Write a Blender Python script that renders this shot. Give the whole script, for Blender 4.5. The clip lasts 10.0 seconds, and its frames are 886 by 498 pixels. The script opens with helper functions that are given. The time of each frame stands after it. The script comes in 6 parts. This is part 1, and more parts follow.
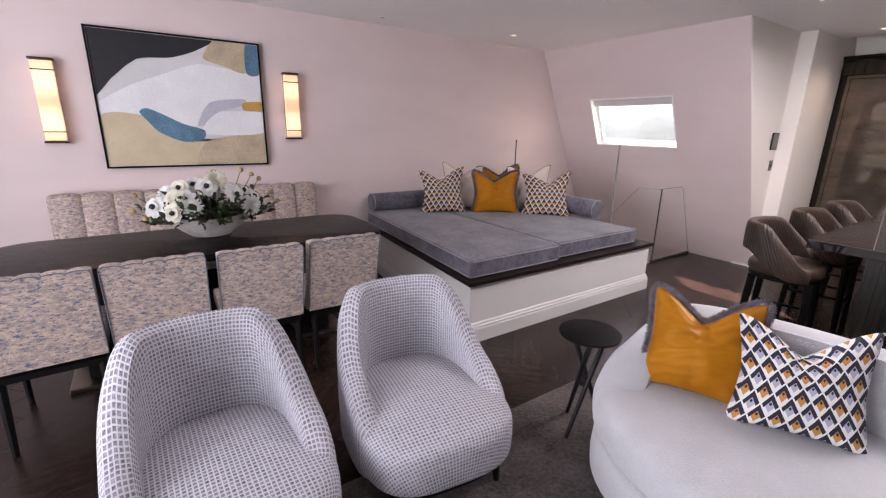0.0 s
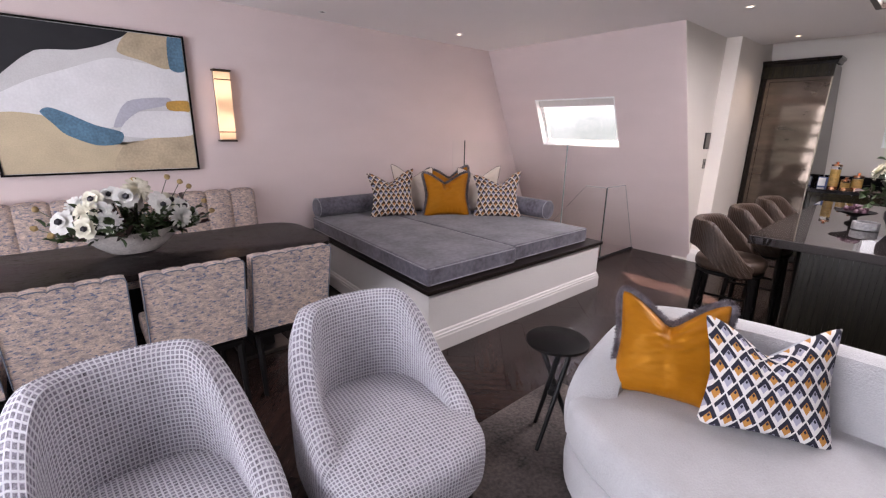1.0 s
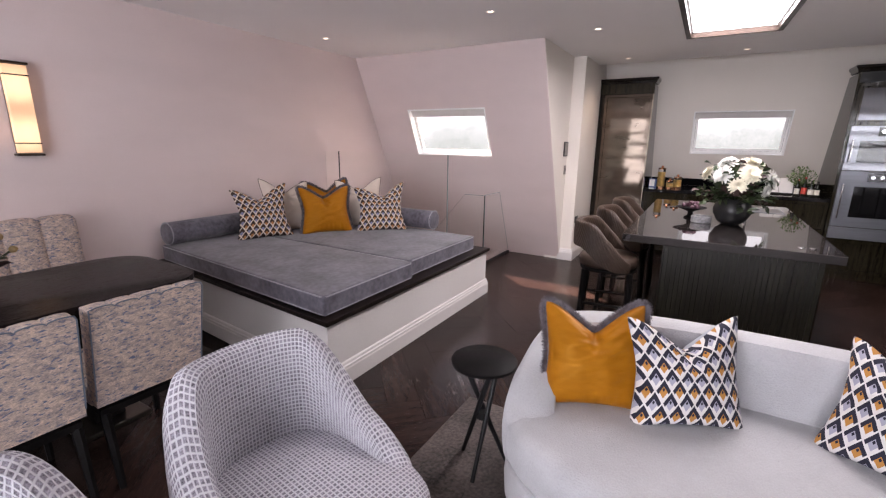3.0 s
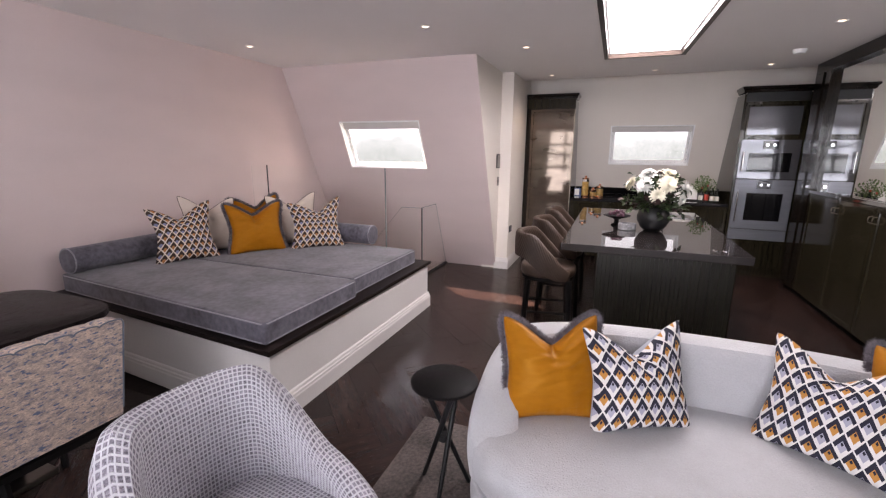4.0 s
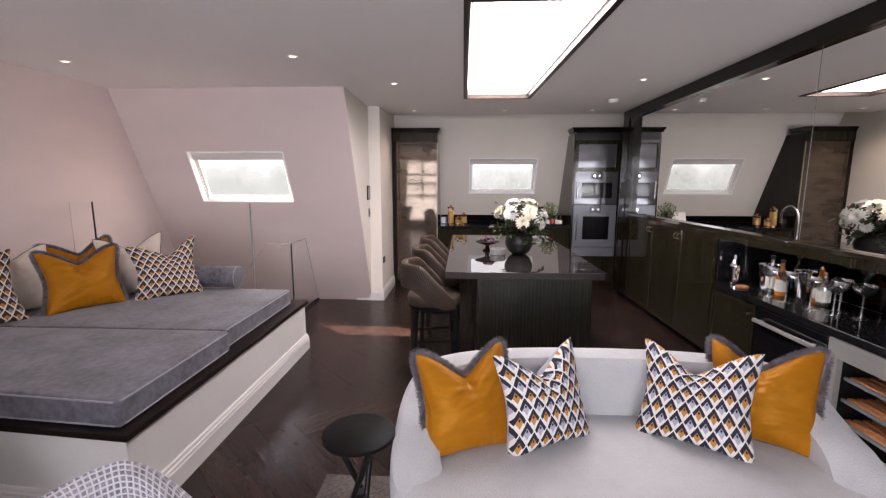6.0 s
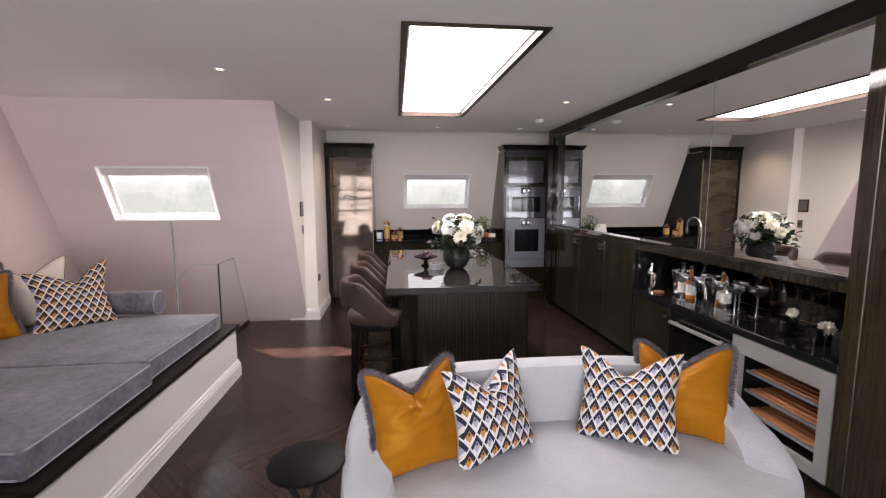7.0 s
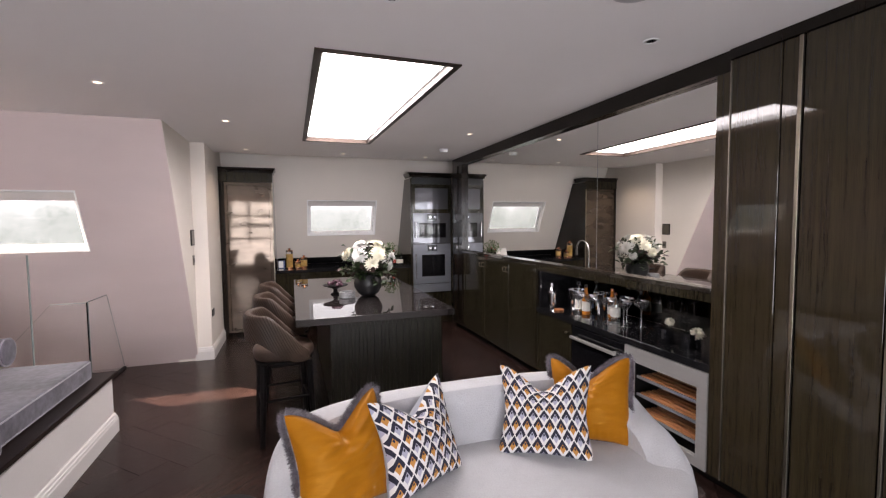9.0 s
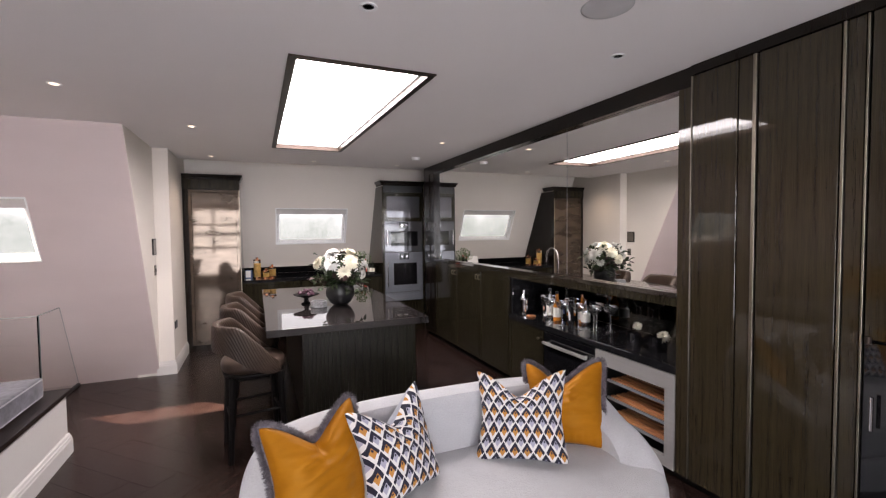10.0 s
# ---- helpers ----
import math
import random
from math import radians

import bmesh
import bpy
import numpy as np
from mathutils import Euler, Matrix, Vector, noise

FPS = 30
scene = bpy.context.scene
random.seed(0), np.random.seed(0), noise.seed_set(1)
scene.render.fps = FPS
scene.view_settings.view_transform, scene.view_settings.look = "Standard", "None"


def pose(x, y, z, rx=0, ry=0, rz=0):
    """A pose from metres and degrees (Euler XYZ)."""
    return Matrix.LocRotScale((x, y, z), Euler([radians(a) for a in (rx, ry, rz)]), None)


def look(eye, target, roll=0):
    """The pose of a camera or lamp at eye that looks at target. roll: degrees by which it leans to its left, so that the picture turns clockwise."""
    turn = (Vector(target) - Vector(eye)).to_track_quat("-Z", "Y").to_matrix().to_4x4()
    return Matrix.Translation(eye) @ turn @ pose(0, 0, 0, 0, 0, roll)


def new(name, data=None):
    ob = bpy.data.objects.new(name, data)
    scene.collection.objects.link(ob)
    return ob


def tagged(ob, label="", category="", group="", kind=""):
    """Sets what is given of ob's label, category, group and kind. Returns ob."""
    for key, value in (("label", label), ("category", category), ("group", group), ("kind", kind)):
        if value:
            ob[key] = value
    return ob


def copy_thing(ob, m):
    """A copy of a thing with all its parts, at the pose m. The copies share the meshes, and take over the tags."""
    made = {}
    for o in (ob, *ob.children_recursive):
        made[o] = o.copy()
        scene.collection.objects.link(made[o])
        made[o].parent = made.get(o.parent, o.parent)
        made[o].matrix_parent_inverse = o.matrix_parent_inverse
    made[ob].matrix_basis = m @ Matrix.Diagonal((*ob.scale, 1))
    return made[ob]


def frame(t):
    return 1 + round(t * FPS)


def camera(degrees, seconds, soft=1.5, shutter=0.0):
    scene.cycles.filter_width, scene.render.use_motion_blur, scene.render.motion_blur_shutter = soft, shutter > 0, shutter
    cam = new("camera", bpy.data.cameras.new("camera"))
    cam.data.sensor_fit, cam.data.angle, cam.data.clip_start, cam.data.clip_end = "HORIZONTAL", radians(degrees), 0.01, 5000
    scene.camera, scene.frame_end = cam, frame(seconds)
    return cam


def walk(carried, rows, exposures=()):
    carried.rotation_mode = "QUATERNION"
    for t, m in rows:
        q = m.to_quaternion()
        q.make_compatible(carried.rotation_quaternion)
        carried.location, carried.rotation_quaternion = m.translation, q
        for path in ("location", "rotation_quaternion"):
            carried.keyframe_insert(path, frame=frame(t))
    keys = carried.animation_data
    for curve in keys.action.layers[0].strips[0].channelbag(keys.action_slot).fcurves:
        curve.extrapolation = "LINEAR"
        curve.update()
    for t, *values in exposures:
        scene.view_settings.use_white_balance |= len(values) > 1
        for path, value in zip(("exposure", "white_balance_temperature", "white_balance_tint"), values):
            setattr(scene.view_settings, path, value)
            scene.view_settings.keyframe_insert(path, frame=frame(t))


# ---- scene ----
EXPO = 2.68
cam = camera(90.84, 10.0, soft=1.25)
# seconds, x, y, z, yaw, pitch, roll
ROWS = [
    (0.0, 0.0000, 0.0002, 1.4925, -34.3990, -15.4511, -1.1273),
    (0.5, 0.0198, 0.0753, 1.5006, -37.8616, -15.4908, -1.0950),
    (1.0, 0.0385, 0.1580, 1.5003, -41.6729, -15.3236, -0.9876),
    (1.5, 0.0541, 0.2380, 1.4955, -45.6398, -15.0095, -0.9446),
    (2.0, 0.0692, 0.3177, 1.4877, -50.3178, -14.5943, -0.8884),
    (2.5, 0.0801, 0.3928, 1.4806, -54.7806, -14.2155, -0.7802),
    (4.0, 0.0792, 0.5830, 1.5138, -68.8369, -12.3463, -0.5795),
    (4.5, 0.0813, 0.6425, 1.5216, -73.3010, -11.4830, -0.4003),
    (5.0, 0.0857, 0.6990, 1.5294, -78.1502, -10.3830, -0.2993),
    (5.5, 0.0903, 0.7472, 1.5343, -82.7364, -9.4441, -0.2338),
    (7.0, 0.0652, 0.8375, 1.5675, -96.1782, -6.8103, 0.2159),
    (7.5, 0.0619, 0.8621, 1.5692, -99.9402, -5.9163, 0.3172),
    (8.0, 0.0624, 0.8868, 1.5695, -103.4718, -5.0085, 0.3870),
    (8.5, 0.0696, 0.9104, 1.5703, -106.3937, -4.2348, 0.4499),
    (9.0, 0.0771, 0.9312, 1.5707, -109.0749, -3.4937, 0.5347),
    (9.5, 0.0811, 0.9500, 1.5698, -111.1838, -2.9572, 0.5923),
    (10.0, 0.0815, 0.9665, 1.5656, -113.0679, -2.4164, 0.6305),
]
walk(cam, [(t, pose(x, y, z, 0, 0, yaw) @ pose(0, 0, 0, 90 + pitch, 0, 0) @ pose(0, 0, 0, 0, 0, -roll)) for t, x, y, z, yaw, pitch, roll in ROWS],
     exposures=[(0.0, EXPO - 0.03, 6650, 25), (4.5, EXPO - 0.06, 6850, 24), (10.0, EXPO - 0.06, 6900, 22)])

# ---- light: hazy daylight, a low-angle sun from the north-east, stand-in sky lamps at the windows ----
SUN_WAY = Vector((-0.36, -0.98, -1.0)).normalized()
world = bpy.data.worlds.new("world")
scene.world = world
world.use_nodes = True
wt = world.node_tree
sky = wt.nodes.new("ShaderNodeTexSky")
sky.sky_type, sky.sun_disc = "NISHITA", False
sky.sun_elevation, sky.sun_rotation = math.asin(-SUN_WAY.z), math.atan2(-SUN_WAY.x, -SUN_WAY.y)
sky.air_density, sky.dust_density = 1.0, 3.0
wt.links.new(sky.outputs["Color"], wt.nodes["Background"].inputs["Color"])
wt.nodes["Background"].inputs["Strength"].default_value = 0.05
sun = new("sun", bpy.data.lights.new("sun", "SUN"))
sun.data.energy, sun.data.angle, sun.data.color = 5.0, radians(0.6), (1.0, 0.86, 0.72)
sun.matrix_world = look((0, 0, 8), Vector((0, 0, 8)) + SUN_WAY)


def sky_lamp(name, m, w, h, watts, color):
    ob = new(name, bpy.data.lights.new(name, "AREA"))
    ob.data.shape, ob.data.size, ob.data.size_y, ob.data.energy, ob.data.color = "RECTANGLE", w, h, watts, color
    ob.matrix_world = m
    return ob


SLOPE = -0.4532                      # run of the mansard walls per metre of height
# lamp added in the west glazing, tilted up to brighten the ceiling
sky_lamp("terrace_fill", look((-2.62, 1.25, 1.3), (0, 1.25, 2.5)), 3.1, 2.2, 29, (0.85, 0.93, 1.0))


# lamps added out of view above each roof window, brightening the reveals like open sky
sky_lamp("window_fill", look((5.95, 3.30, 2.85), (4.95, 3.30, 1.55)), 1.3, 0.9, 12, (0.92, 0.96, 1.0))
sky_lamp("window_fill", look((8.25, 0.16, 2.85), (7.25, 0.16, 1.60)), 1.3, 0.9, 14, (0.92, 0.96, 1.0))


def spot_lamp(x, y):
    """The warm beam of a ceiling downlight."""
    ob = new("downlight_beam", bpy.data.lights.new("downlight_beam", "SPOT"))
    ob.data.energy, ob.data.color, ob.data.spot_size, ob.data.spot_blend, ob.data.shadow_soft_size = 2.8, (1.0, 0.82, 0.62), radians(115), 0.9, 0.03
    ob.location = (x, y, 2.48)


LIT = [(4.48, 1.465), (6.08, 1.445), (6.09, 0.25), (6.10, -0.895), (4.40, -0.875)]
for x, y in LIT:
    spot_lamp(x, y)

# ---- materials ----
M = {}


def mat(name, color, rough=0.5, metal=0.0, vary=0.08, scale=6.0, fine=60.0, bump=0.05, stretch=(1, 1, 1), coat=0.0, sheen=0.0, random_tone=0.0, color2=None, spec=0.5, dist=0.002):
    """A surface with tone variation at two scales and fine relief."""
    m = bpy.data.materials.new(name)
    m.use_nodes = True
    t = m.node_tree
    n, l = t.nodes, t.links
    b = n["Principled BSDF"]
    tc = n.new("ShaderNodeTexCoord")
    mp = n.new("ShaderNodeMapping")
    mp.inputs["Scale"].default_value = stretch
    l.new(tc.outputs["Object"], mp.inputs["Vector"])
    big = n.new("ShaderNodeTexNoise")
    big.inputs["Scale"].default_value, big.inputs["Detail"].default_value = scale, 4
    small = n.new("ShaderNodeTexNoise")
    small.inputs["Scale"].default_value, small.inputs["Detail"].default_value = fine, 6
    for q in (big, small):
        l.new(mp.outputs["Vector"], q.inputs["Vector"])
    mix = n.new("ShaderNodeMix")
    mix.data_type = "RGBA"
    c = Vector(color)
    c2 = Vector(color2) if color2 else c * (1 + 2.2 * vary)
    mix.inputs["A"].default_value = (*(c * (1 - 1.5 * vary)), 1)
    mix.inputs["B"].default_value = (*[min(v, 0.95) for v in c2], 1)
    av = n.new("ShaderNodeMath")
    av.operation = "ADD"
    l.new(big.outputs["Fac"], av.inputs[0])
    l.new(small.outputs["Fac"], av.inputs[1])
    hf = n.new("ShaderNodeMapRange")
    hf.inputs["From Min"].default_value, hf.inputs["From Max"].default_value = 0.65, 1.35
    l.new(av.outputs[0], hf.inputs["Value"])
    l.new(hf.outputs["Result"], mix.inputs["Factor"])
    out = mix.outputs["Result"]
    if random_tone:
        oi = n.new("ShaderNodeObjectInfo")
        hs = n.new("ShaderNodeHueSaturation")
        r = n.new("ShaderNodeMapRange")
        r.inputs["To Min"].default_value, r.inputs["To Max"].default_value = 1 - random_tone, 1 + random_tone
        l.new(oi.outputs["Random"], r.inputs["Value"])
        l.new(r.outputs["Result"], hs.inputs["Value"])
        l.new(out, hs.inputs["Color"])
        out = hs.outputs["Color"]
    l.new(out, b.inputs["Base Color"])
    rr = n.new("ShaderNodeMapRange")
    rr.inputs["To Min"].default_value, rr.inputs["To Max"].default_value = max(rough * 0.85, 0.02), min(rough * 1.15, 1)
    l.new(small.outputs["Fac"], rr.inputs["Value"])
    l.new(rr.outputs["Result"], b.inputs["Roughness"])
    b.inputs["Metallic"].default_value = metal
    b.inputs["Specular IOR Level"].default_value = spec
    b.inputs["Coat Weight"].default_value, b.inputs["Coat Roughness"].default_value = coat, 0.03
    b.inputs["Sheen Weight"].default_value = sheen
    bp = n.new("ShaderNodeBump")
    bp.inputs["Strength"].default_value, bp.inputs["Distance"].default_value = bump, dist
    l.new(small.outputs["Fac"], bp.inputs["Height"])
    l.new(bp.outputs["Normal"], b.inputs["Normal"])
    M[name] = m
    return m


def nodes_of(m):
    return m.node_tree.nodes, m.node_tree.links, m.node_tree.nodes["Principled BSDF"]


# pinker lounge and neutral kitchen tints carry the mixed light in the paint colour
mat("wall_paint", (0.70, 0.582, 0.562), 0.75, vary=0.025, scale=1.5, fine=180, bump=0.12, stretch=(1, 1, 3))
mat("kitchen_lit_paint", (0.74, 0.685, 0.625), 0.75, vary=0.02, scale=1.5, fine=180, bump=0.12)
mat("ceiling_paint", (0.88, 0.845, 0.83), 0.8, vary=0.015, scale=1.2, fine=160, bump=0.08)
mat("white_trim", (0.68, 0.65, 0.625), 0.4, vary=0.02, scale=3, fine=90, bump=0.03)
mat("window_white", (0.88, 0.88, 0.87), 0.35, vary=0.02, bump=0.02)
mat("blind_grey", (0.60, 0.57, 0.55), 0.5, vary=0.03)
mat("plank_wood", (0.0165, 0.0092, 0.0078), 0.26, vary=0.25, scale=3, fine=22, bump=0.3, stretch=(1, 9, 9), random_tone=0.38, color2=(0.039, 0.0215, 0.0175), spec=0.24)
mat("dark_wood", (0.011, 0.0075, 0.007), 0.32, vary=0.2, scale=4, fine=30, bump=0.1, stretch=(1, 8, 8), color2=(0.022, 0.015, 0.013), spec=0.1)
mat("table_wood", (0.008, 0.006, 0.006), 0.28, vary=0.2, scale=2.5, fine=26, bump=0.08, stretch=(1, 10, 1), color2=(0.015, 0.011, 0.011), spec=0.07)
mat("black_wood", (0.0045, 0.0038, 0.0038), 0.55, vary=0.2, bump=0.15, spec=0.12)
mat("veneer", (0.0125, 0.0105, 0.0062), 0.10, vary=0.3, scale=5, fine=38, bump=0.0, stretch=(7, 7, 0.35), coat=0.2, color2=(0.031, 0.026, 0.0150), spec=0.3)
mat("veneer_door", (0.022, 0.0155, 0.0080), 0.04, vary=0.12, scale=6, fine=48, bump=0.0, stretch=(9, 9, 0.16), coat=0.25, color2=(0.039, 0.0295, 0.0155), spec=0.42)
mat("ledge_lacquer", (0.020, 0.0165, 0.012), 0.05, vary=0.2, scale=5, fine=40, bump=0.0, stretch=(0.4, 7, 7), coat=0.8, spec=0.8)
mat("veneer_frame", (0.0085, 0.0060, 0.0042), 0.12, vary=0.25, scale=5, fine=40, bump=0.0, stretch=(6, 6, 0.4), coat=0.12, spec=0.22)
mat("island_panel", (0.010, 0.0098, 0.007), 0.3, vary=0.4, scale=9, fine=60, bump=0.05, stretch=(6, 6, 0.25), color2=(0.034, 0.032, 0.02), coat=0.1)
mat("worktop_stone", (0.014, 0.011, 0.011), 0.02, vary=0.12, scale=7, fine=45, bump=0.0, color2=(0.024, 0.020, 0.019), spec=0.9, coat=0.3)
mat("black_stone", (0.010, 0.010, 0.011), 0.06, vary=0.2, bump=0.0)
mat("velvet_grey", (0.042, 0.039, 0.052), 0.7, vary=0.25, scale=5.5, fine=30, bump=0.25, sheen=0.28, color2=(0.165, 0.154, 0.188))
mat("blue_velvet", (0.27, 0.29, 0.34), 0.7, vary=0.1, sheen=0.3)
mat("velvet_piping", (0.24, 0.23, 0.26), 0.7, vary=0.1, sheen=0.5)
mat("boucle", (0.46, 0.458, 0.468), 0.9, vary=0.05, scale=8, fine=150, bump=0.9, sheen=0.3, dist=0.004)
mat("amber_satin", (0.34, 0.120, 0.006), 0.46, vary=0.05, scale=5, fine=26, bump=0.22, dist=0.010, stretch=(0.8, 0.8, 2.4), sheen=0.0, color2=(0.38, 0.140, 0.008), spec=0.6)
M["amber_satin"].node_tree.nodes["Principled BSDF"].inputs["Specular Tint"].default_value = (1.0, 0.55, 0.12, 1)
mat("fringe_fur", (0.045, 0.036, 0.042), 0.85, vary=0.4, scale=34, fine=200, bump=0.3, color2=(0.25, 0.225, 0.25))
mat("cream_cloth", (0.66, 0.57, 0.49), 0.85, vary=0.05, fine=300, bump=0.2)
mat("leather", (0.036, 0.022, 0.015), 0.45, vary=0.2, scale=6, fine=120, bump=0.2, color2=(0.060, 0.038, 0.027), spec=0.3)
mat("rug_pile", (0.024, 0.0185, 0.0165), 0.92, vary=0.4, scale=4.2, fine=60, bump=0.9, sheen=0.12, color2=(0.155, 0.122, 0.110), dist=0.008)
mat("chrome", (0.75, 0.75, 0.76), 0.08, 1.0, vary=0.02, bump=0.0)
mat("speaker_mesh", (0.55, 0.54, 0.54), 0.8, vary=0.05, fine=300, bump=0.3)
mat("oven_glass", (0.14, 0.143, 0.156), 0.06, 0.6, vary=0.04, bump=0.0)
mat("steel_bright", (0.46, 0.45, 0.43), 0.35, 0.5, vary=0.05, scale=3, fine=60, stretch=(1, 1, 14), bump=0.03)
mat("dark_mirror", (0.12, 0.118, 0.115), 0.02, 1.0, vary=0.05, bump=0.0)
mat("bronze_lacquer", (0.110, 0.084, 0.064), 0.05, 0.7, vary=0.2, scale=5, fine=7, stretch=(1, 0.5, 1.6), bump=0.012, dist=0.02)
mat("steel", (0.20, 0.212, 0.24), 0.32, 0.4, vary=0.06, scale=3, fine=60, stretch=(1, 1, 14), bump=0.03)
mat("brushed_dark", (0.16, 0.145, 0.125), 0.3, 1.0, vary=0.08, bump=0.03)
mat("bronze_strip", (0.25, 0.22, 0.175), 0.42, 1.0, vary=0.06, bump=0.02)
mat("bronze_dark", (0.055, 0.038, 0.03), 0.4, 0.7, vary=0.15)
mat("copper", (0.72, 0.36, 0.2), 0.2, 1.0, vary=0.05)
mat("black_glass", (0.006, 0.006, 0.007), 0.04, vary=0.05, bump=0.0, spec=0.7)
mat("black_metal", (0.012, 0.012, 0.013), 0.45, 0.3, vary=0.1)
mat("black_ceramic", (0.014, 0.014, 0.015), 0.35, vary=0.15, bump=0.1)
mat("grey_stone_bowl", (0.44, 0.41, 0.385), 0.6, vary=0.15, scale=14, fine=80, bump=0.4)
mat("grey_marble", (0.3, 0.3, 0.305), 0.35, vary=0.25, scale=10, fine=50, bump=0.05)
mat("leaf", (0.02, 0.036, 0.012), 0.45, vary=0.35, scale=20, random_tone=0.2, color2=(0.05, 0.085, 0.028))
mat("sprig_leaf", (0.09, 0.15, 0.04), 0.5, vary=0.3, scale=20)
mat("dark_leaf", (0.055, 0.03, 0.028), 0.5, vary=0.3, scale=20)
mat("petal", (0.64, 0.635, 0.60), 0.55, vary=0.05, scale=30, bump=0.1, sheen=0.2)
mat("petal_cream", (0.66, 0.625, 0.50), 0.55, vary=0.06, scale=30, bump=0.1)
mat("flower_eye", (0.012, 0.01, 0.016), 0.6)
mat("seed_pod", (0.28, 0.19, 0.08), 0.7, vary=0.25)
mat("fig", (0.075, 0.03, 0.045), 0.45, vary=0.35, scale=25)
mat("plaster_socket", (0.05, 0.045, 0.042), 0.4)
mat("paper_white", (0.8, 0.79, 0.77), 0.7, vary=0.03)
mat("amber_liquid", (0.50, 0.17, 0.025), 0.06, vary=0.1, bump=0.0)
mat("label_paper", (0.72, 0.69, 0.62), 0.6, vary=0.05)
mat("red_label", (0.45, 0.05, 0.03), 0.5)
mat("blue_label", (0.06, 0.1, 0.24), 0.5)
mat("pasta", (0.62, 0.4, 0.12), 0.5, vary=0.2, scale=40)
mat("beech", (0.36, 0.125, 0.045), 0.5, vary=0.2, scale=4, stretch=(1, 6, 6), color2=(0.48, 0.20, 0.085))
mat("bottle_green", (0.012, 0.016, 0.01), 0.08, bump=0.0)


def glass_mat(name, color, rough=0.0, ior=1.45):
    m = bpy.data.materials.new(name)
    m.use_nodes = True
    n, l, b = nodes_of(m)
    b.inputs["Base Color"].default_value = (*color, 1)
    b.inputs["Roughness"].default_value = rough
    b.inputs["IOR"].default_value = ior
    b.inputs["Transmission Weight"].default_value = 1.0
    M[name] = m


glass_mat("clear_glass", (1, 1, 1))
glass_mat("pane_glass", (0.985, 1.0, 0.99), 0.0, 1.2)
mat("edge_glass", (0.20, 0.235, 0.225), 0.15, vary=0.1, bump=0.0)

m = bpy.data.materials.new("thin_glass")
m.use_nodes = True
n_, l_, b_ = nodes_of(m)
clear, shine, both = n_.new("ShaderNodeBsdfTransparent"), n_.new("ShaderNodeBsdfGlossy"), n_.new("ShaderNodeMixShader")
clear.inputs["Color"].default_value, shine.inputs["Roughness"].default_value = (0.96, 0.97, 0.97, 1), 0.05
both.inputs[0].default_value = 0.34
# white diffuse mixed in so the glass reads bright, standing in for reflections
glint_white, glint_mix = n_.new("ShaderNodeBsdfDiffuse"), n_.new("ShaderNodeMixShader")
glint_white.inputs["Color"].default_value, glint_mix.inputs[0].default_value = (0.8, 0.8, 0.8, 1), 0.03
l_.new(clear.outputs[0], glint_mix.inputs[1])
l_.new(glint_white.outputs[0], glint_mix.inputs[2])
l_.new(glint_mix.outputs[0], both.inputs[1])
l_.new(shine.outputs[0], both.inputs[2])
l_.new(both.outputs[0], n_["Material Output"].inputs["Surface"])
M["thin_glass"] = m

m = bpy.data.materials.new("mirror")
m.use_nodes = True
n_, l_, b_ = nodes_of(m)
b_.inputs["Base Color"].default_value = (0.82, 0.82, 0.8, 1)
b_.inputs["Metallic"].default_value, b_.inputs["Roughness"].default_value = 1.0, 0.005
M["mirror"] = m


def glow_mat(name, color, strength):
    m = bpy.data.materials.new(name)
    m.use_nodes = True
    n, l, b = nodes_of(m)
    b.inputs["Base Color"].default_value = (*color, 1)
    b.inputs["Emission Color"].default_value = (*color, 1)
    b.inputs["Emission Strength"].default_value = strength
    M[name] = m
    return m


glow_mat("spot_bulb", (1.0, 0.86, 0.7), 0.32)
glow_mat("rooflight_glow", (0.97, 0.985, 1.0), 3.0)

# alabaster shades: hot spots of two bulbs painted into the stone's emission
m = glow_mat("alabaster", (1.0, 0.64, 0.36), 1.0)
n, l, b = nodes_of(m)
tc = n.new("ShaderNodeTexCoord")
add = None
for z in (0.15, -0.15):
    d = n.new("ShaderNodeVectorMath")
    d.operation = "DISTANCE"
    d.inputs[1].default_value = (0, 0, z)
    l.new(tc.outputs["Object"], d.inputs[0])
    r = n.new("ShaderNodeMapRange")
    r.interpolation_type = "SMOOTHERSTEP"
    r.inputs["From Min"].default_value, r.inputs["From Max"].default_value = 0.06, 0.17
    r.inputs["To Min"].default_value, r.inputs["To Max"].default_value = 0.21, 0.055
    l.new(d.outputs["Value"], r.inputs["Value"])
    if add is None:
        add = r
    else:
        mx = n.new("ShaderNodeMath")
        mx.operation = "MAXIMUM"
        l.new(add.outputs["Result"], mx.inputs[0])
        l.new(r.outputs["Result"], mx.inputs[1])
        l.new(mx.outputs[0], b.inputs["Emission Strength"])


# distance outside: glowing backdrop, haze painted into its tree line and pale sky
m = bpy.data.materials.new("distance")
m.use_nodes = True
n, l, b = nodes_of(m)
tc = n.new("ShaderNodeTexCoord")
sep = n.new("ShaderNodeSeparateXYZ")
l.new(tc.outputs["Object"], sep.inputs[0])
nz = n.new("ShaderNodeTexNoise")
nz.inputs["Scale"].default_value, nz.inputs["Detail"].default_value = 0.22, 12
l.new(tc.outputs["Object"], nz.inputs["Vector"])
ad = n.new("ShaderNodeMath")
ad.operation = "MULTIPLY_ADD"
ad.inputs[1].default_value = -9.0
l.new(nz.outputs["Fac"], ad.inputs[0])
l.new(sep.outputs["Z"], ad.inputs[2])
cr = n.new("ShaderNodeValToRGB")
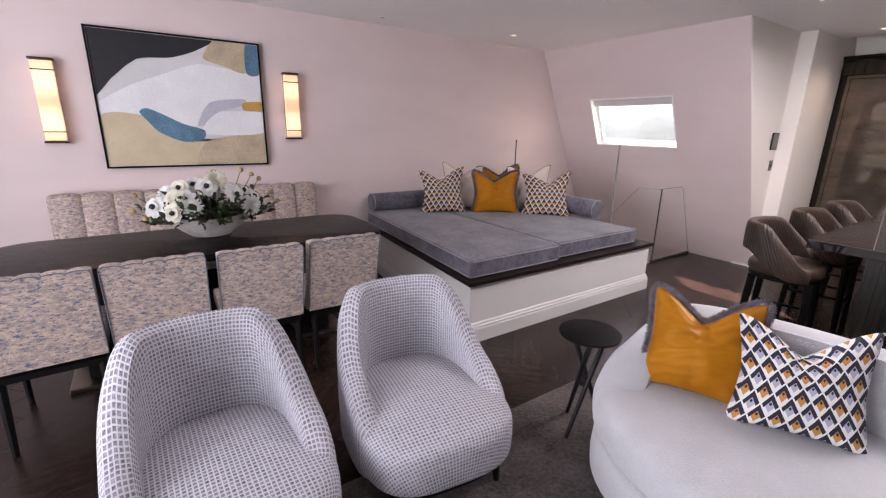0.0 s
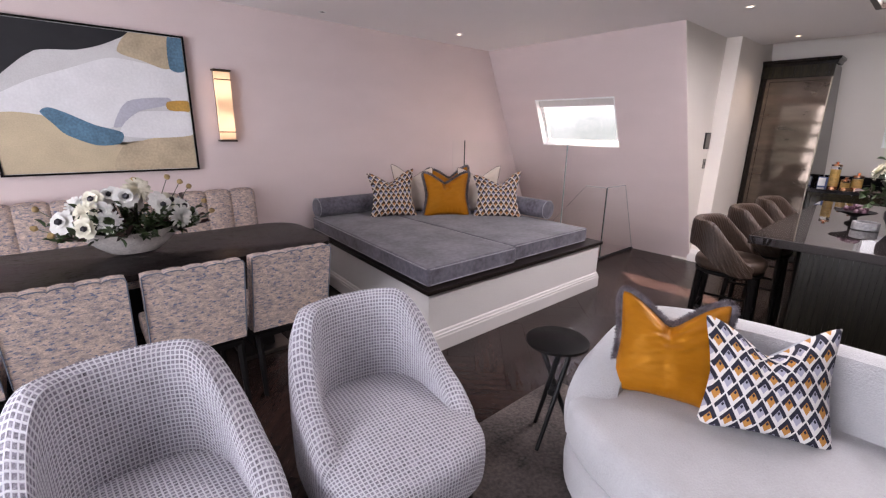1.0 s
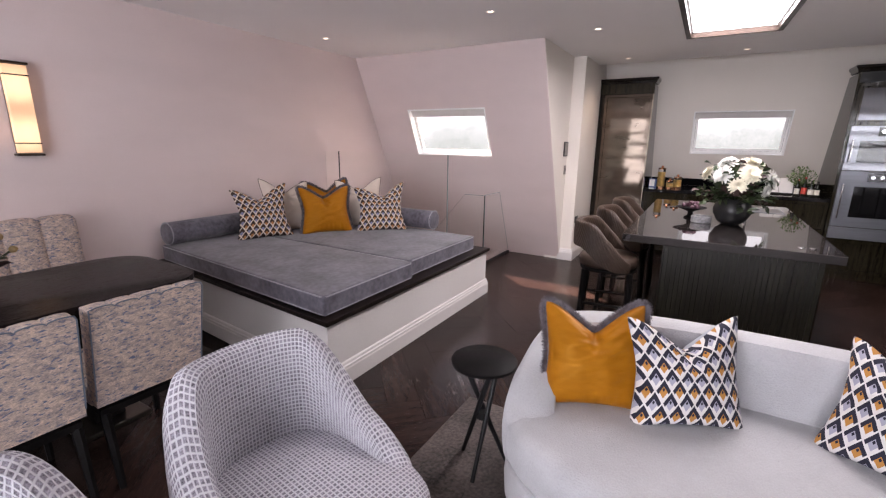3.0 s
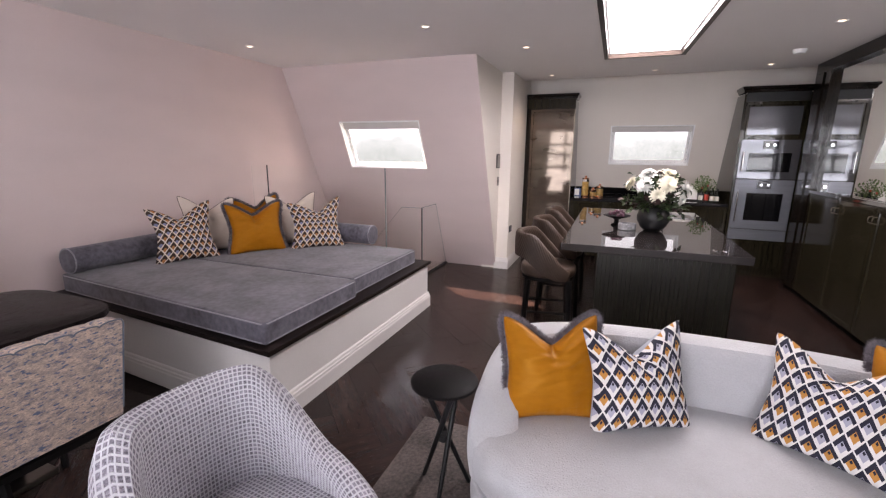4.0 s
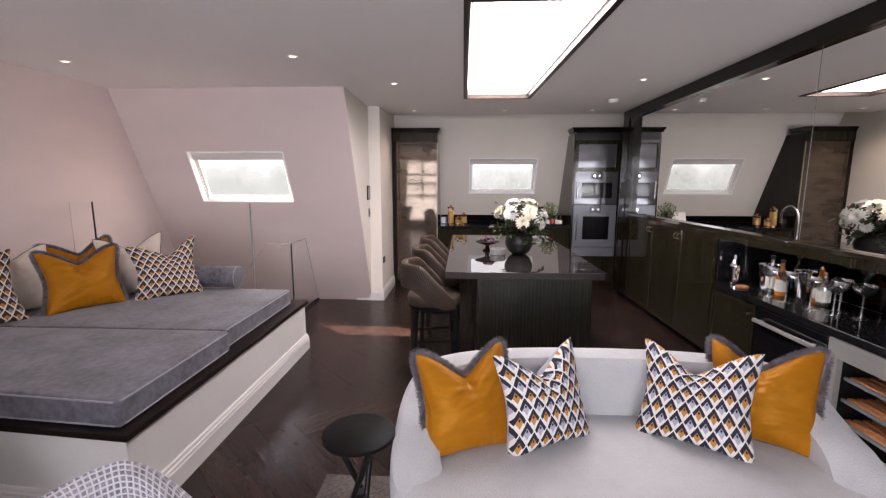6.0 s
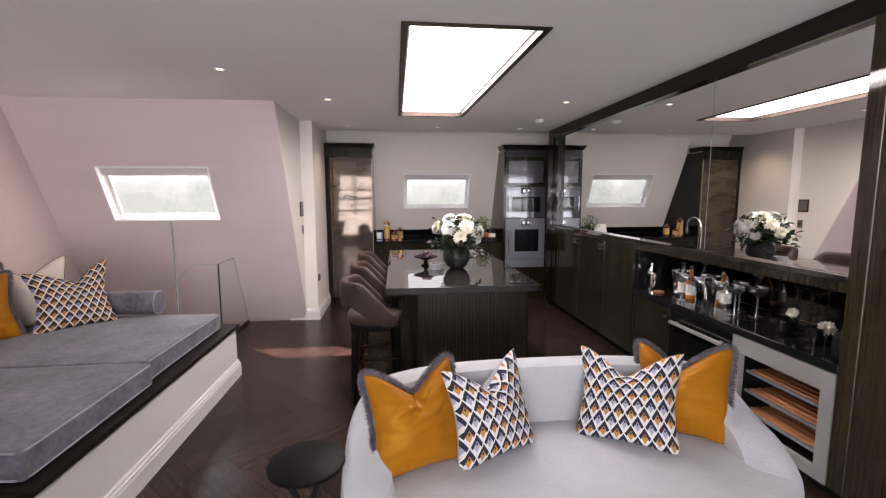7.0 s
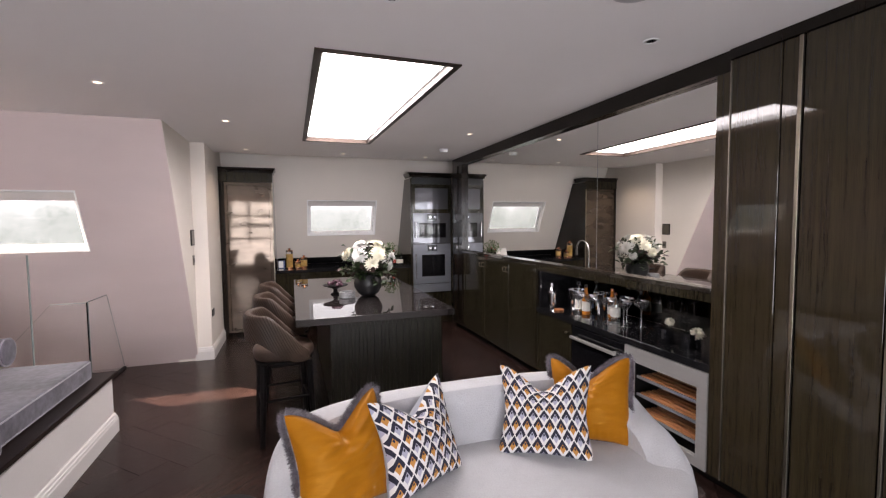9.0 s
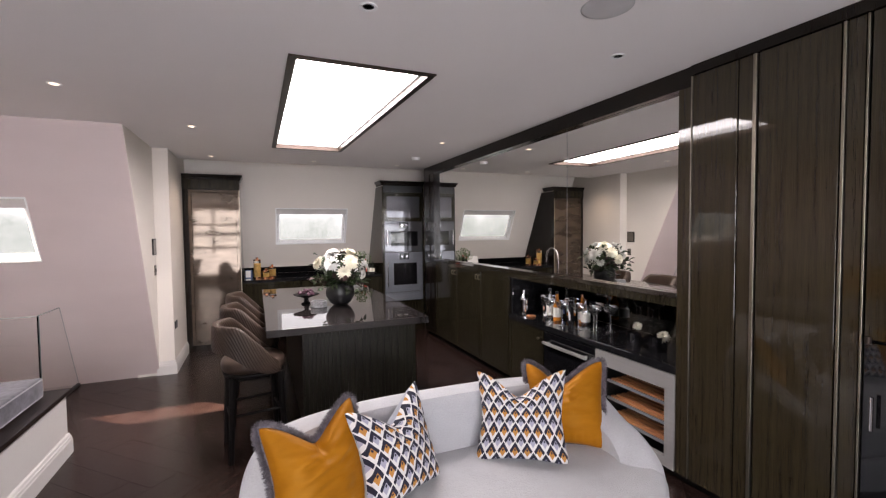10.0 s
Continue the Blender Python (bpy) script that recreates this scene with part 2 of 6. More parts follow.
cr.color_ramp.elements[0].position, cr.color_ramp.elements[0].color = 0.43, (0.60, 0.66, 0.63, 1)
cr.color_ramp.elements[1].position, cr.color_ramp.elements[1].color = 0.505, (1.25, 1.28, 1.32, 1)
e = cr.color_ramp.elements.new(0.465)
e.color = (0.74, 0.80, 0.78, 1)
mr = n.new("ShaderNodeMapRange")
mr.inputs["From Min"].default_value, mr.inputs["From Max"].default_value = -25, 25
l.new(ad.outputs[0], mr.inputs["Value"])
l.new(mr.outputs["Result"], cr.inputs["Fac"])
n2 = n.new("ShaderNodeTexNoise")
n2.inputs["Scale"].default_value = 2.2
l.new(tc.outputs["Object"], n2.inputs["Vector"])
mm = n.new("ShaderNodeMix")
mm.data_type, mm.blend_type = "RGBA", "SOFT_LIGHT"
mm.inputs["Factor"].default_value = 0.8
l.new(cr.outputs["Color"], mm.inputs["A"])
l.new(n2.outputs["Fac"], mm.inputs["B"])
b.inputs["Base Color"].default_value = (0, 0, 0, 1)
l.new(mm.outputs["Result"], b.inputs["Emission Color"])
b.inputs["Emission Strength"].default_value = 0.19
M["distance"] = m


def tweed(name, base, line, step, dark, speck=0.3, thick=0.30):
    """Woven cloth: a grid of pale threads over a speckled ground, from the cloth's own u, v (metres)."""
    m = mat(name, base, 0.9, vary=speck, scale=60, fine=260, bump=0.4, color2=dark)
    n, l, b = nodes_of(m)
    uv = n.new("ShaderNodeUVMap")
    sp = n.new("ShaderNodeSeparateXYZ")
    l.new(uv.outputs["UV"], sp.inputs[0])
    wob = n.new("ShaderNodeTexNoise")
    wob.inputs["Scale"].default_value = 55
    l.new(uv.outputs["UV"], wob.inputs["Vector"])
    fs = []
    for ax in ("X", "Y"):
        a = n.new("ShaderNodeMath")
        a.operation = "MULTIPLY_ADD"
        a.inputs[1].default_value = 1 / step
        l.new(sp.outputs[ax], a.inputs[0])
        w = n.new("ShaderNodeMath")
        w.operation = "MULTIPLY"
        w.inputs[1].default_value = 0.14
        l.new(wob.outputs["Fac"], w.inputs[0])
        l.new(w.outputs[0], a.inputs[2])
        p = n.new("ShaderNodeMath")
        p.operation = "PINGPONG"
        p.inputs[1].default_value = 0.5
        l.new(a.outputs[0], p.inputs[0])
        r = n.new("ShaderNodeMapRange")
        r.interpolation_type = "SMOOTHSTEP"
        r.inputs["From Min"].default_value, r.inputs["From Max"].default_value = thick * 0.35, thick
        r.inputs["To Min"].default_value, r.inputs["To Max"].default_value = 1, 0
        l.new(p.outputs[0], r.inputs["Value"])
        fs.append(r)
    mx = n.new("ShaderNodeMath")
    mx.operation = "MAXIMUM"
    l.new(fs[0].outputs["Result"], mx.inputs[0])
    l.new(fs[1].outputs["Result"], mx.inputs[1])
    mix = n.new("ShaderNodeMix")
    mix.data_type = "RGBA"
    old = b.inputs["Base Color"].links[0].from_socket
    l.new(old, mix.inputs["A"])
    mix.inputs["B"].default_value = (*line, 1)
    l.new(mx.outputs[0], mix.inputs["Factor"])
    l.new(mix.outputs["Result"], b.inputs["Base Color"])
    bp = n.new("ShaderNodeBump")
    bp.inputs["Strength"].default_value, bp.inputs["Distance"].default_value = 0.7, 0.004
    l.new(mx.outputs[0], bp.inputs["Height"])
    l.new(b.inputs["Normal"].links[0].from_socket, bp.inputs["Normal"])
    l.new(bp.outputs["Normal"], b.inputs["Normal"])


tweed("tweed", (0.185, 0.165, 0.20), (0.60, 0.59, 0.625), 0.0160, (0.46, 0.43, 0.50), speck=0.5, thick=0.24)
mat("chair_piping", (0.11, 0.13, 0.165), 0.7, vary=0.1)
mat("mottled_weave", (0.30, 0.28, 0.32), 0.9, vary=0.3, scale=30, fine=150, bump=0.6, stretch=(1, 1, 1.8), color2=(0.78, 0.59, 0.46))
# blue-grey flecks through the dining fabric
n, l, b = nodes_of(M["mottled_weave"])
tc = n.new("ShaderNodeTexCoord")
mp = n.new("ShaderNodeMapping")
mp.inputs["Scale"].default_value = (1, 1, 2.5)
l.new(tc.outputs["Object"], mp.inputs["Vector"])
nz = n.new("ShaderNodeTexNoise")
nz.inputs["Scale"].default_value, nz.inputs["Detail"].default_value = 48, 5
l.new(mp.outputs["Vector"], nz.inputs["Vector"])
mr = n.new("ShaderNodeMapRange")
mr.inputs["From Min"].default_value, mr.inputs["From Max"].default_value = 0.545, 0.64
l.new(nz.outputs["Fac"], mr.inputs["Value"])
mx = n.new("ShaderNodeMix")
mx.data_type = "RGBA"
l.new(b.inputs["Base Color"].links[0].from_socket, mx.inputs["A"])
mx.inputs["B"].default_value = (0.12, 0.145, 0.225, 1)
l.new(mr.outputs["Result"], mx.inputs["Factor"])
l.new(mx.outputs["Result"], b.inputs["Base Color"])


def diamonds(name, across, tall, pale, dark, tone_a, tone_b, low=0.25, high=0.73, rim=0.99):
    """Printed cloth: diamonds between pale lines, a dark upper chevron and a coloured heart, in two colours by rows."""
    m = mat(name, pale, 0.85, vary=0.03, fine=260, bump=0.25)
    n, l, b = nodes_of(m)
    uv = n.new("ShaderNodeUVMap")
    sp = n.new("ShaderNodeSeparateXYZ")
    l.new(uv.outputs["UV"], sp.inputs[0])

    def op(kind, a, c=None, d=None):
        q = n.new("ShaderNodeMath")
        q.operation = kind
        for i, v in enumerate((a, c, d)):
            if v is None:
                continue
            if isinstance(v, (int, float)):
                q.inputs[i].default_value = v
            else:
                l.new(v, q.inputs[i])
        return q.outputs[0]
    x = op("MULTIPLY", sp.outputs["X"], 1 / across)
    y = op("MULTIPLY", sp.outputs["Y"], 1 / tall)
    p, q = op("ADD", x, y), op("SUBTRACT", y, x)
    fp, fq = op("FRACT", p), op("FRACT", q)
    row = op("MODULO", op("ADD", op("FLOOR", p), op("ADD", op("FLOOR", q), 200)), 2)
    lo, hi = op("MINIMUM", fp, fq), op("MAXIMUM", fp, fq)
    inside = op("MULTIPLY", op("GREATER_THAN", lo, 0.10), op("LESS_THAN", hi, rim))
    top = op("MULTIPLY", op("GREATER_THAN", hi, high), inside)
    heart = op("MULTIPLY", op("GREATER_THAN", lo, low), op("LESS_THAN", hi, high + 0.01))
    seed = op("MULTIPLY", op("GREATER_THAN", lo, 0.50), op("LESS_THAN", hi, 0.67))

    def over(base, color, fac):
        q = n.new("ShaderNodeMix")
        q.data_type = "RGBA"
        l.new(fac, q.inputs["Factor"])
        l.new(base, q.inputs["A"])
        if isinstance(color, tuple):
            q.inputs["B"].default_value = (*color, 1)
        else:
            l.new(color, q.inputs["B"])
        return q.outputs["Result"]
    base = b.inputs["Base Color"].links[0].from_socket
    two = n.new("ShaderNodeMix")
    two.data_type = "RGBA"
    two.inputs["A"].default_value, two.inputs["B"].default_value = (*tone_a, 1), (*tone_b, 1)
    l.new(op("GREATER_THAN", row, 0.5), two.inputs["Factor"])
    base = over(base, dark, top)
    base = over(base, two.outputs["Result"], heart)
    base = over(base, dark, seed)
    l.new(base, b.inputs["Base Color"])


diamonds("diamond_print", 0.061, 0.098, (0.68, 0.655, 0.635), (0.014, 0.014, 0.03), (0.50, 0.22, 0.045), (0.36, 0.35, 0.43), 0.235, 0.71)
diamonds("small_diamond_print", 0.066, 0.088, (0.70, 0.60, 0.50), (0.040, 0.022, 0.015), (0.40, 0.17, 0.055), (0.20, 0.22, 0.34), 0.15, 0.62, 0.96)

# ---- building helpers ----
def finish(bm, smooth=None):
    bmesh.ops.recalc_face_normals(bm, faces=bm.faces)
    if smooth is not None:
        for f in bm.faces:
            f.smooth = True
        for ed in bm.edges:
            if len(ed.link_faces) == 2 and ed.calc_face_angle(0) > radians(smooth):
                ed.smooth = False
        # the broad faces of bevelled blocks stay truly flat
        if len(bm.faces) <= 160:
            areas = sorted(f.calc_area() for f in bm.faces)
            for f in bm.faces:
                if f.calc_area() > 6 * areas[len(areas) // 2]:
                    f.smooth = False


def part(name, bm, material, parent=None, label="", smooth=40):
    finish(bm, smooth)
    me = bpy.data.meshes.new(name)
    bm.to_mesh(me)
    bm.free()
    me.materials.append(M[material])
    ob = new(name, me)
    if parent is not None:
        ob.parent = parent
    if label:
        tagged(ob, label)
    return ob


EYE_MID, NEARER = Vector((0.075, 0.85, 1.545)), 0.945
KITCHEN = Matrix.Translation(EYE_MID * (1 - NEARER)) @ Matrix.Scale(NEARER, 4)   # kitchen end shrunk towards the camera's mean eye point, to fit its view
LOW = EYE_MID.z * (1 - 1 / NEARER)                                               # the floor in that plan
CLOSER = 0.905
ISLAND = Matrix.Translation(EYE_MID * (1 - CLOSER)) @ Matrix.Scale(CLOSER, 4)       # the same for the island
ISLE_LOW = EYE_MID.z * (1 - 1 / CLOSER)
PLAN = [Matrix.Identity(4)]


def thing(name, label, category, m=None, group=""):
    ob = new(name)
    ob.empty_display_size = 0.1
    ob.matrix_basis = PLAN[-1] @ (m if m is not None else Matrix.Identity(4))
    return tagged(ob, label, category, group)


def B():
    return bmesh.new()


def box(bm, x0, x1, y0, y1, z0, z1, bevel=0.0, seg=2):
    r = bmesh.ops.create_cube(bm, size=1)
    vs = r["verts"]
    for v in vs:
        v.co = Vector(((x0 + x1) / 2 + v.co.x * (x1 - x0), (y0 + y1) / 2 + v.co.y * (y1 - y0), (z0 + z1) / 2 + v.co.z * (z1 - z0)))
    if bevel:
        es = list({e for v in vs for e in v.link_edges})
        bmesh.ops.bevel(bm, geom=es, offset=bevel, segments=seg, profile=0.6, affect="EDGES", clamp_overlap=True)
    return bm


def rod(bm, p0, p1, r0, r1=None, n=12):
    p0, p1 = Vector(p0), Vector(p1)
    r1 = r0 if r1 is None else r1
    d = p1 - p0
    m = Matrix.Translation((p0 + p1) / 2) @ d.to_track_quat("Z", "Y").to_matrix().to_4x4()
    bmesh.ops.create_cone(bm, cap_ends=True, segments=n, radius1=r0, radius2=r1, depth=d.length, matrix=m)
    return bm


def lathe(bm, profile, n=28, at=(0, 0, 0)):
    rings = []
    for r, z in profile:
        rings.append([bm.verts.new((at[0] + r * math.cos(2 * math.pi * i / n), at[1] + r * math.sin(2 * math.pi * i / n), at[2] + z)) for i in range(n)])
    for a, b in zip(rings, rings[1:]):
        for i in range(n):
            bm.faces.new((a[i], a[(i + 1) % n], b[(i + 1) % n], b[i]))
    for ring in (rings[0], rings[-1]):
        bm.faces.new(ring)
    return bm


def tube(bm, pts, r, n=8, closed=False):
    pts = [Vector(p) for p in pts]
    rings, up = [], Vector((0.13, 0.21, 0.97)).normalized()
    for i, p in enumerate(pts):
        a = pts[i - 1] if i or closed else p
        b = pts[(i + 1) % len(pts)] if i < len(pts) - 1 or closed else p
        t = (b - a).normalized()
        s = t.cross(up).normalized() if abs(t.dot(up)) < 0.98 else t.cross(Vector((1, 0, 0))).normalized()
        u = s.cross(t)
        rings.append([bm.verts.new(p + r * (math.cos(2 * math.pi * k / n) * s + math.sin(2 * math.pi * k / n) * u)) for k in range(n)])
    pairs = list(zip(rings, rings[1:])) + ([(rings[-1], rings[0])] if closed else [])
    for a, b in pairs:
        for k in range(n):
            bm.faces.new((a[k], a[(k + 1) % n], b[(k + 1) % n], b[k]))
    if not closed:
        bm.faces.new(rings[0])
        bm.faces.new(rings[-1])
    return bm


def sheet(bm, f, nu, nv, wrap_u=False, uvf=None):
    """A grid surface f(u, v), u and v from 0 to 1; uvf gives its cloth coordinates in metres."""
    lay = bm.loops.layers.uv.verify()
    us = nu if wrap_u else nu + 1
    vs = [[bm.verts.new(f(i / nu, j / nv)) for j in range(nv + 1)] for i in range(us)]
    for i in range(nu):
        for j in range(nv):
            k = (i + 1) % us
            fc = bm.faces.new((vs[i][j], vs[k][j], vs[k][j + 1], vs[i][j + 1]))
            if uvf:
                for lp, (a, c) in zip(fc.loops, ((i, j), (i + 1, j), (i + 1, j + 1), (i, j + 1))):
                    lp[lay].uv = uvf(a / nu, c / nv)
    return vs


def slab(name, us, vs, skip, f, thick, material, label="", kind="structure", smooth=None):
    """A wall, floor or ceiling on a grid of cells, with cells left out as openings; f(u, v, w) places it, w from 0 (inside) to thick."""
    bm = B()
    vert = {}

    def V(i, j, k):
        if (i, j, k) not in vert:
            vert[i, j, k] = bm.verts.new(f(us[i], vs[j], k * thick))
        return vert[i, j, k]
    cells = {(i, j) for i in range(len(us) - 1) for j in range(len(vs) - 1) if (i, j) not in skip}
    for i, j in cells:
        for k in (0, 1):
            bm.faces.new([V(*c, k) for c in ((i, j), (i + 1, j), (i + 1, j + 1), (i, j + 1))])
        for (di, dj), (a, b) in (((-1, 0), ((0, 0), (0, 1))), ((1, 0), ((1, 0), (1, 1))), ((0, -1), ((0, 0), (1, 0))), ((0, 1), ((0, 1), (1, 1)))):
            if (i + di, j + dj) not in cells:
                bm.faces.new((V(i + a[0], j + a[1], 0), V(i + b[0], j + b[1], 0), V(i + b[0], j + b[1], 1), V(i + a[0], j + a[1], 1)))
    ob = part(name, bm, material, None, smooth=smooth)
    return tagged(ob, label, "", "", kind)


def profile_run(bm, path, prof):
    """A moulding: prof is (out, up) pairs, path is (x, y, nx, ny) stations with the outward mitre direction."""
    rows = [[bm.verts.new((x + nx * o, y + ny * o, z)) for o, z in prof] for x, y, nx, ny in path]
    for a, b in zip(rows, rows[1:]):
        for k in range(len(prof) - 1):
            bm.faces.new((a[k], b[k], b[k + 1], a[k + 1]))
    for r in (rows[0], rows[-1]):
        bm.faces.new(r)
    return bm


def plate(bm, pts, z0, z1, bevel=0.0):
    """A flat outline (x, y) raised from z0 to z1."""
    a = [bm.verts.new((x, y, z0)) for x, y in pts]
    b = [bm.verts.new((x, y, z1)) for x, y in pts]
    n = len(pts)
    top, bot = bm.faces.new(b), bm.faces.new(a[::-1])
    for i in range(n):
        bm.faces.new((a[i], a[(i + 1) % n], b[(i + 1) % n], b[i]))
    if bevel:
        bmesh.ops.bevel(bm, geom=list(top.edges) + list(bot.edges), offset=bevel, segments=3, profile=0.6, affect="EDGES", clamp_overlap=True)
    return bm


def super_pt(a, b, p, th):
    """Superellipse, th from the +y axis towards +x."""
    s, c = math.sin(th), math.cos(th)
    return Vector((a * math.copysign(abs(s) ** (2 / p), s), b * math.copysign(abs(c) ** (2 / p), c), 0))


SKIRT = [(0.0, 0.0), (0.022, 0.0), (0.022, 0.10), (0.018, 0.108), (0.018, 0.122), (0.012, 0.128), (0.010, 0.142), (0.004, 0.15), (0.0, 0.15)]

# ---- the shell: ceiling 2.5 m, mansard walls leaning in at SLOPE ----
WY, X0, RY, KX0, CH = 4.436, 5.722, 1.996, 8.015, 2.5
CABY = -1.373


def wall_y(y, out):
    return lambda u, v, w: (u, y + out * w, v)


def wall_x(x, out):
    return lambda u, v, w: (x + out * w, u, v)


bm = B()
fr = [(-2.4, -2.6), (X0 - SLOPE * 2.6 + 0.06, -2.6), (X0 + SLOPE * CH + 0.05, CH + 0.02), (-2.4, CH + 0.02)]
a, b = [bm.verts.new((x, WY, z)) for x, z in fr], [bm.verts.new((x, WY + 0.15, z)) for x, z in fr]
bm.faces.new(a), bm.faces.new(b[::-1])
for i in range(4):
    bm.faces.new((a[i], a[(i + 1) % 4], b[(i + 1) % 4], b[i]))
tagged(part("wall_north", bm, "wall_paint", smooth=None), "pale pinkish plaster wall behind the dining bench", kind="structure")
slab("wall_mansard", [RY, 2.757, 3.841, WY], [-2.6, 1.324, 1.885, CH + 0.02], {(1, 1)}, lambda u, v, w: (X0 + SLOPE * v + w, u, v), 0.10,
     "wall_paint", "leaning plaster mansard wall with a roof window")
# cheek between the leaning wall and the pier
bm = B()
fr = [(X0 + 0.008, 0), (X0 + 0.008, CH + 0.02), (X0 + 0.008 + SLOPE * (CH + 0.02), CH + 0.02)]
a = [bm.verts.new((x, RY - 0.004, z)) for x, z in fr]
b = [bm.verts.new((x, RY + 0.12, z)) for x, z in fr]
bm.faces.new(a), bm.faces.new(b[::-1])
for i in range(3):
    bm.faces.new((a[i], a[(i + 1) % 3], b[(i + 1) % 3], b[i]))
tagged(part("wall_cheek", bm, "kitchen_lit_paint", smooth=None), "triangular plaster cheek beside the mansard wall", kind="structure")
bm = box(B(), X0 - 0.012, 8.8, 1.845, RY + 0.2, 0, CH + 0.3)
tagged(part("wall_pier", bm, "kitchen_lit_paint", smooth=None), "plaster pier with skirting at its foot", kind="structure")
slab("wall_kitchen", [-2.2, -0.386, 0.697, 2.2], [-0.05, 1.375, 1.932, 2.8], {(1, 1)}, lambda u, v, w: (KX0 + SLOPE * v + w, u, v), 0.10,
     "kitchen_lit_paint", "leaning plaster kitchen wall with a roof window")
slab("wall_south", [-2.4, 8.8], [-0.05, 2.8], set(), wall_y(-2.02, -1), 0.2, "kitchen_lit_paint", "plain wall behind the fitted cabinets")
slab("wall_west", [-2.02, -0.4, 3.6, WY], [-0.05, 0.1, 2.4, 2.6], {(1, 1)}, wall_x(-2.4, -1), 0.2, "wall_paint", "plain wall with wide terrace glazing")
# ceiling with the rooflight opening; raised over the kitchen end to fit the camera's view
ko = [(2.554, 0.765), (5.224, 0.765), (5.224, 0.063), (2.554, -0.02)]
slope_x = X0 + SLOPE * CH + 0.05


def ceiling_place(u, v, w):
    if v == 0.0:
        v = -0.02 + 0.083 * min(1, max(0, (u - 2.554) / 2.67))
    return (u, v, CH + w)


slab("ceiling", [-2.4, 2.554, slope_x, 5.224, 6.41], [-2.02, 0.0, 0.765, RY + 0.1, WY], {(1, 1), (2, 1), (2, 3), (3, 3)}, ceiling_place, 0.08, "ceiling_paint", "flat painted plaster ceiling with a rooflight opening")
bm = box(B(), 6.41, 8.4, -2.02, 2.1, CH + 0.26, CH + 0.36)
box(bm, 6.36, 6.412, -2.02, 2.1, CH + 0.081, CH + 0.36)
tagged(part("ceiling_kitchen", bm, "ceiling_paint", smooth=None), "painted ceiling over the kitchen end", kind="structure")

# skirtings
tagged(part("skirting_pier", profile_run(B(), [(X0 - 0.012, RY + 0.02, -1, 0), (X0 - 0.012, 1.845, -1, -1), (7.0, 1.845, 0, -1)], SKIRT), "white_trim", smooth=None),
       "white moulded skirting round the pier", kind="structure")
tagged(part("skirting_north", profile_run(B(), [(-2.4, WY, 0, -1), (1.75, WY, 0, -1)], SKIRT), "white_trim", smooth=None), "white moulded skirting on the north wall", kind="structure")


# ---- roof windows ----
def roof_window(name, y0, y1, z0, z1, xf, label):
    w = thing(name, label, "roof window")
    w["kind"] = "structure"
    f = lambda y, z, d: Vector((xf + SLOPE * z + d, y, z))

    def ring(bm, ins, d0, d1, wd, foot=0.0, head=0.0):
        o = (y0 + ins, y1 - ins, z0 + ins * 0.9, z1 - ins * 0.9)
        i = (o[0] + wd, o[1] - wd, o[2] + wd + foot, o[3] - wd - head)
        for a0, a1, b0, b1 in ((o[0], i[0], o[2], o[3]), (i[1], o[1], o[2], o[3]), (i[0], i[1], o[2], i[2]), (i[0], i[1], i[3], o[3])):
            vs = [[bm.verts.new(f(y, z, d)) for y, z in ((a0, b0), (a1, b0), (a1, b1), (a0, b1))] for d in (d0, d1)]
            bm.faces.new(vs[0][::-1]), bm.faces.new(vs[1])
            for k in range(4):
                bm.faces.new((vs[0][k], vs[0][(k + 1) % 4], vs[1][(k + 1) % 4], vs[1][k]))
        return bm
    part("lining", ring(B(), -0.002, -0.004, 0.134, 0.012), "window_white", w, smooth=None)
    part("window_frame", ring(B(), 0.012, 0.078, 0.120, 0.018, 0.016, 0.004), "window_white", w, smooth=None)
    part("sash", ring(B(), 0.032, 0.086, 0.112, 0.026, 0.020, 0.004), "window_white", w, smooth=None)
    part("gasket", ring(B(), 0.0295, 0.083, 0.108, 0.003, 0.016), "plaster_socket", w, smooth=None)
    bm = B()
    q = [[bm.verts.new(f(y, z, d)) for y, z in ((y0 + 0.06, z0 + 0.055), (y1 - 0.06, z0 + 0.055), (y1 - 0.06, z1 - 0.055), (y0 + 0.06, z1 - 0.055))] for d in (0.098, 0.104)]
    bm.faces.new(q[0]), bm.faces.new(q[1])
    for k in range(4):
        bm.faces.new((q[0][k], q[0][(k + 1) % 4], q[1][(k + 1) % 4], q[1][k]))
    g = part("pane", bm, "pane_glass", w, smooth=None)
    g.visible_shadow = False
    bm = B()
    q = [[bm.verts.new(f(y, z, d)) for z, d in ((z1 - 0.085, 0.054), (z1 - 0.012, 0.048), (z1 - 0.012, 0.085), (z1 - 0.085, 0.085))] for y in (y0 + 0.014, y1 - 0.014)]
    bm.faces.new(q[0]), bm.faces.new(q[1])
    for k in range(4):
        bm.faces.new((q[0][k], q[0][(k + 1) % 4], q[1][(k + 1) % 4], q[1][k]))
    part("blind_cassette", bm, "blind_grey", w, "pale grey blind cassette", smooth=None)
    return w


roof_window("window_1", 2.757, 3.841, 1.324, 1.885, X0, "white-framed roof window in the leaning wall over the stair")
roof_window("window_2", -0.386, 0.697, 1.375, 1.932, KX0, "white-framed roof window above the kitchen counter")

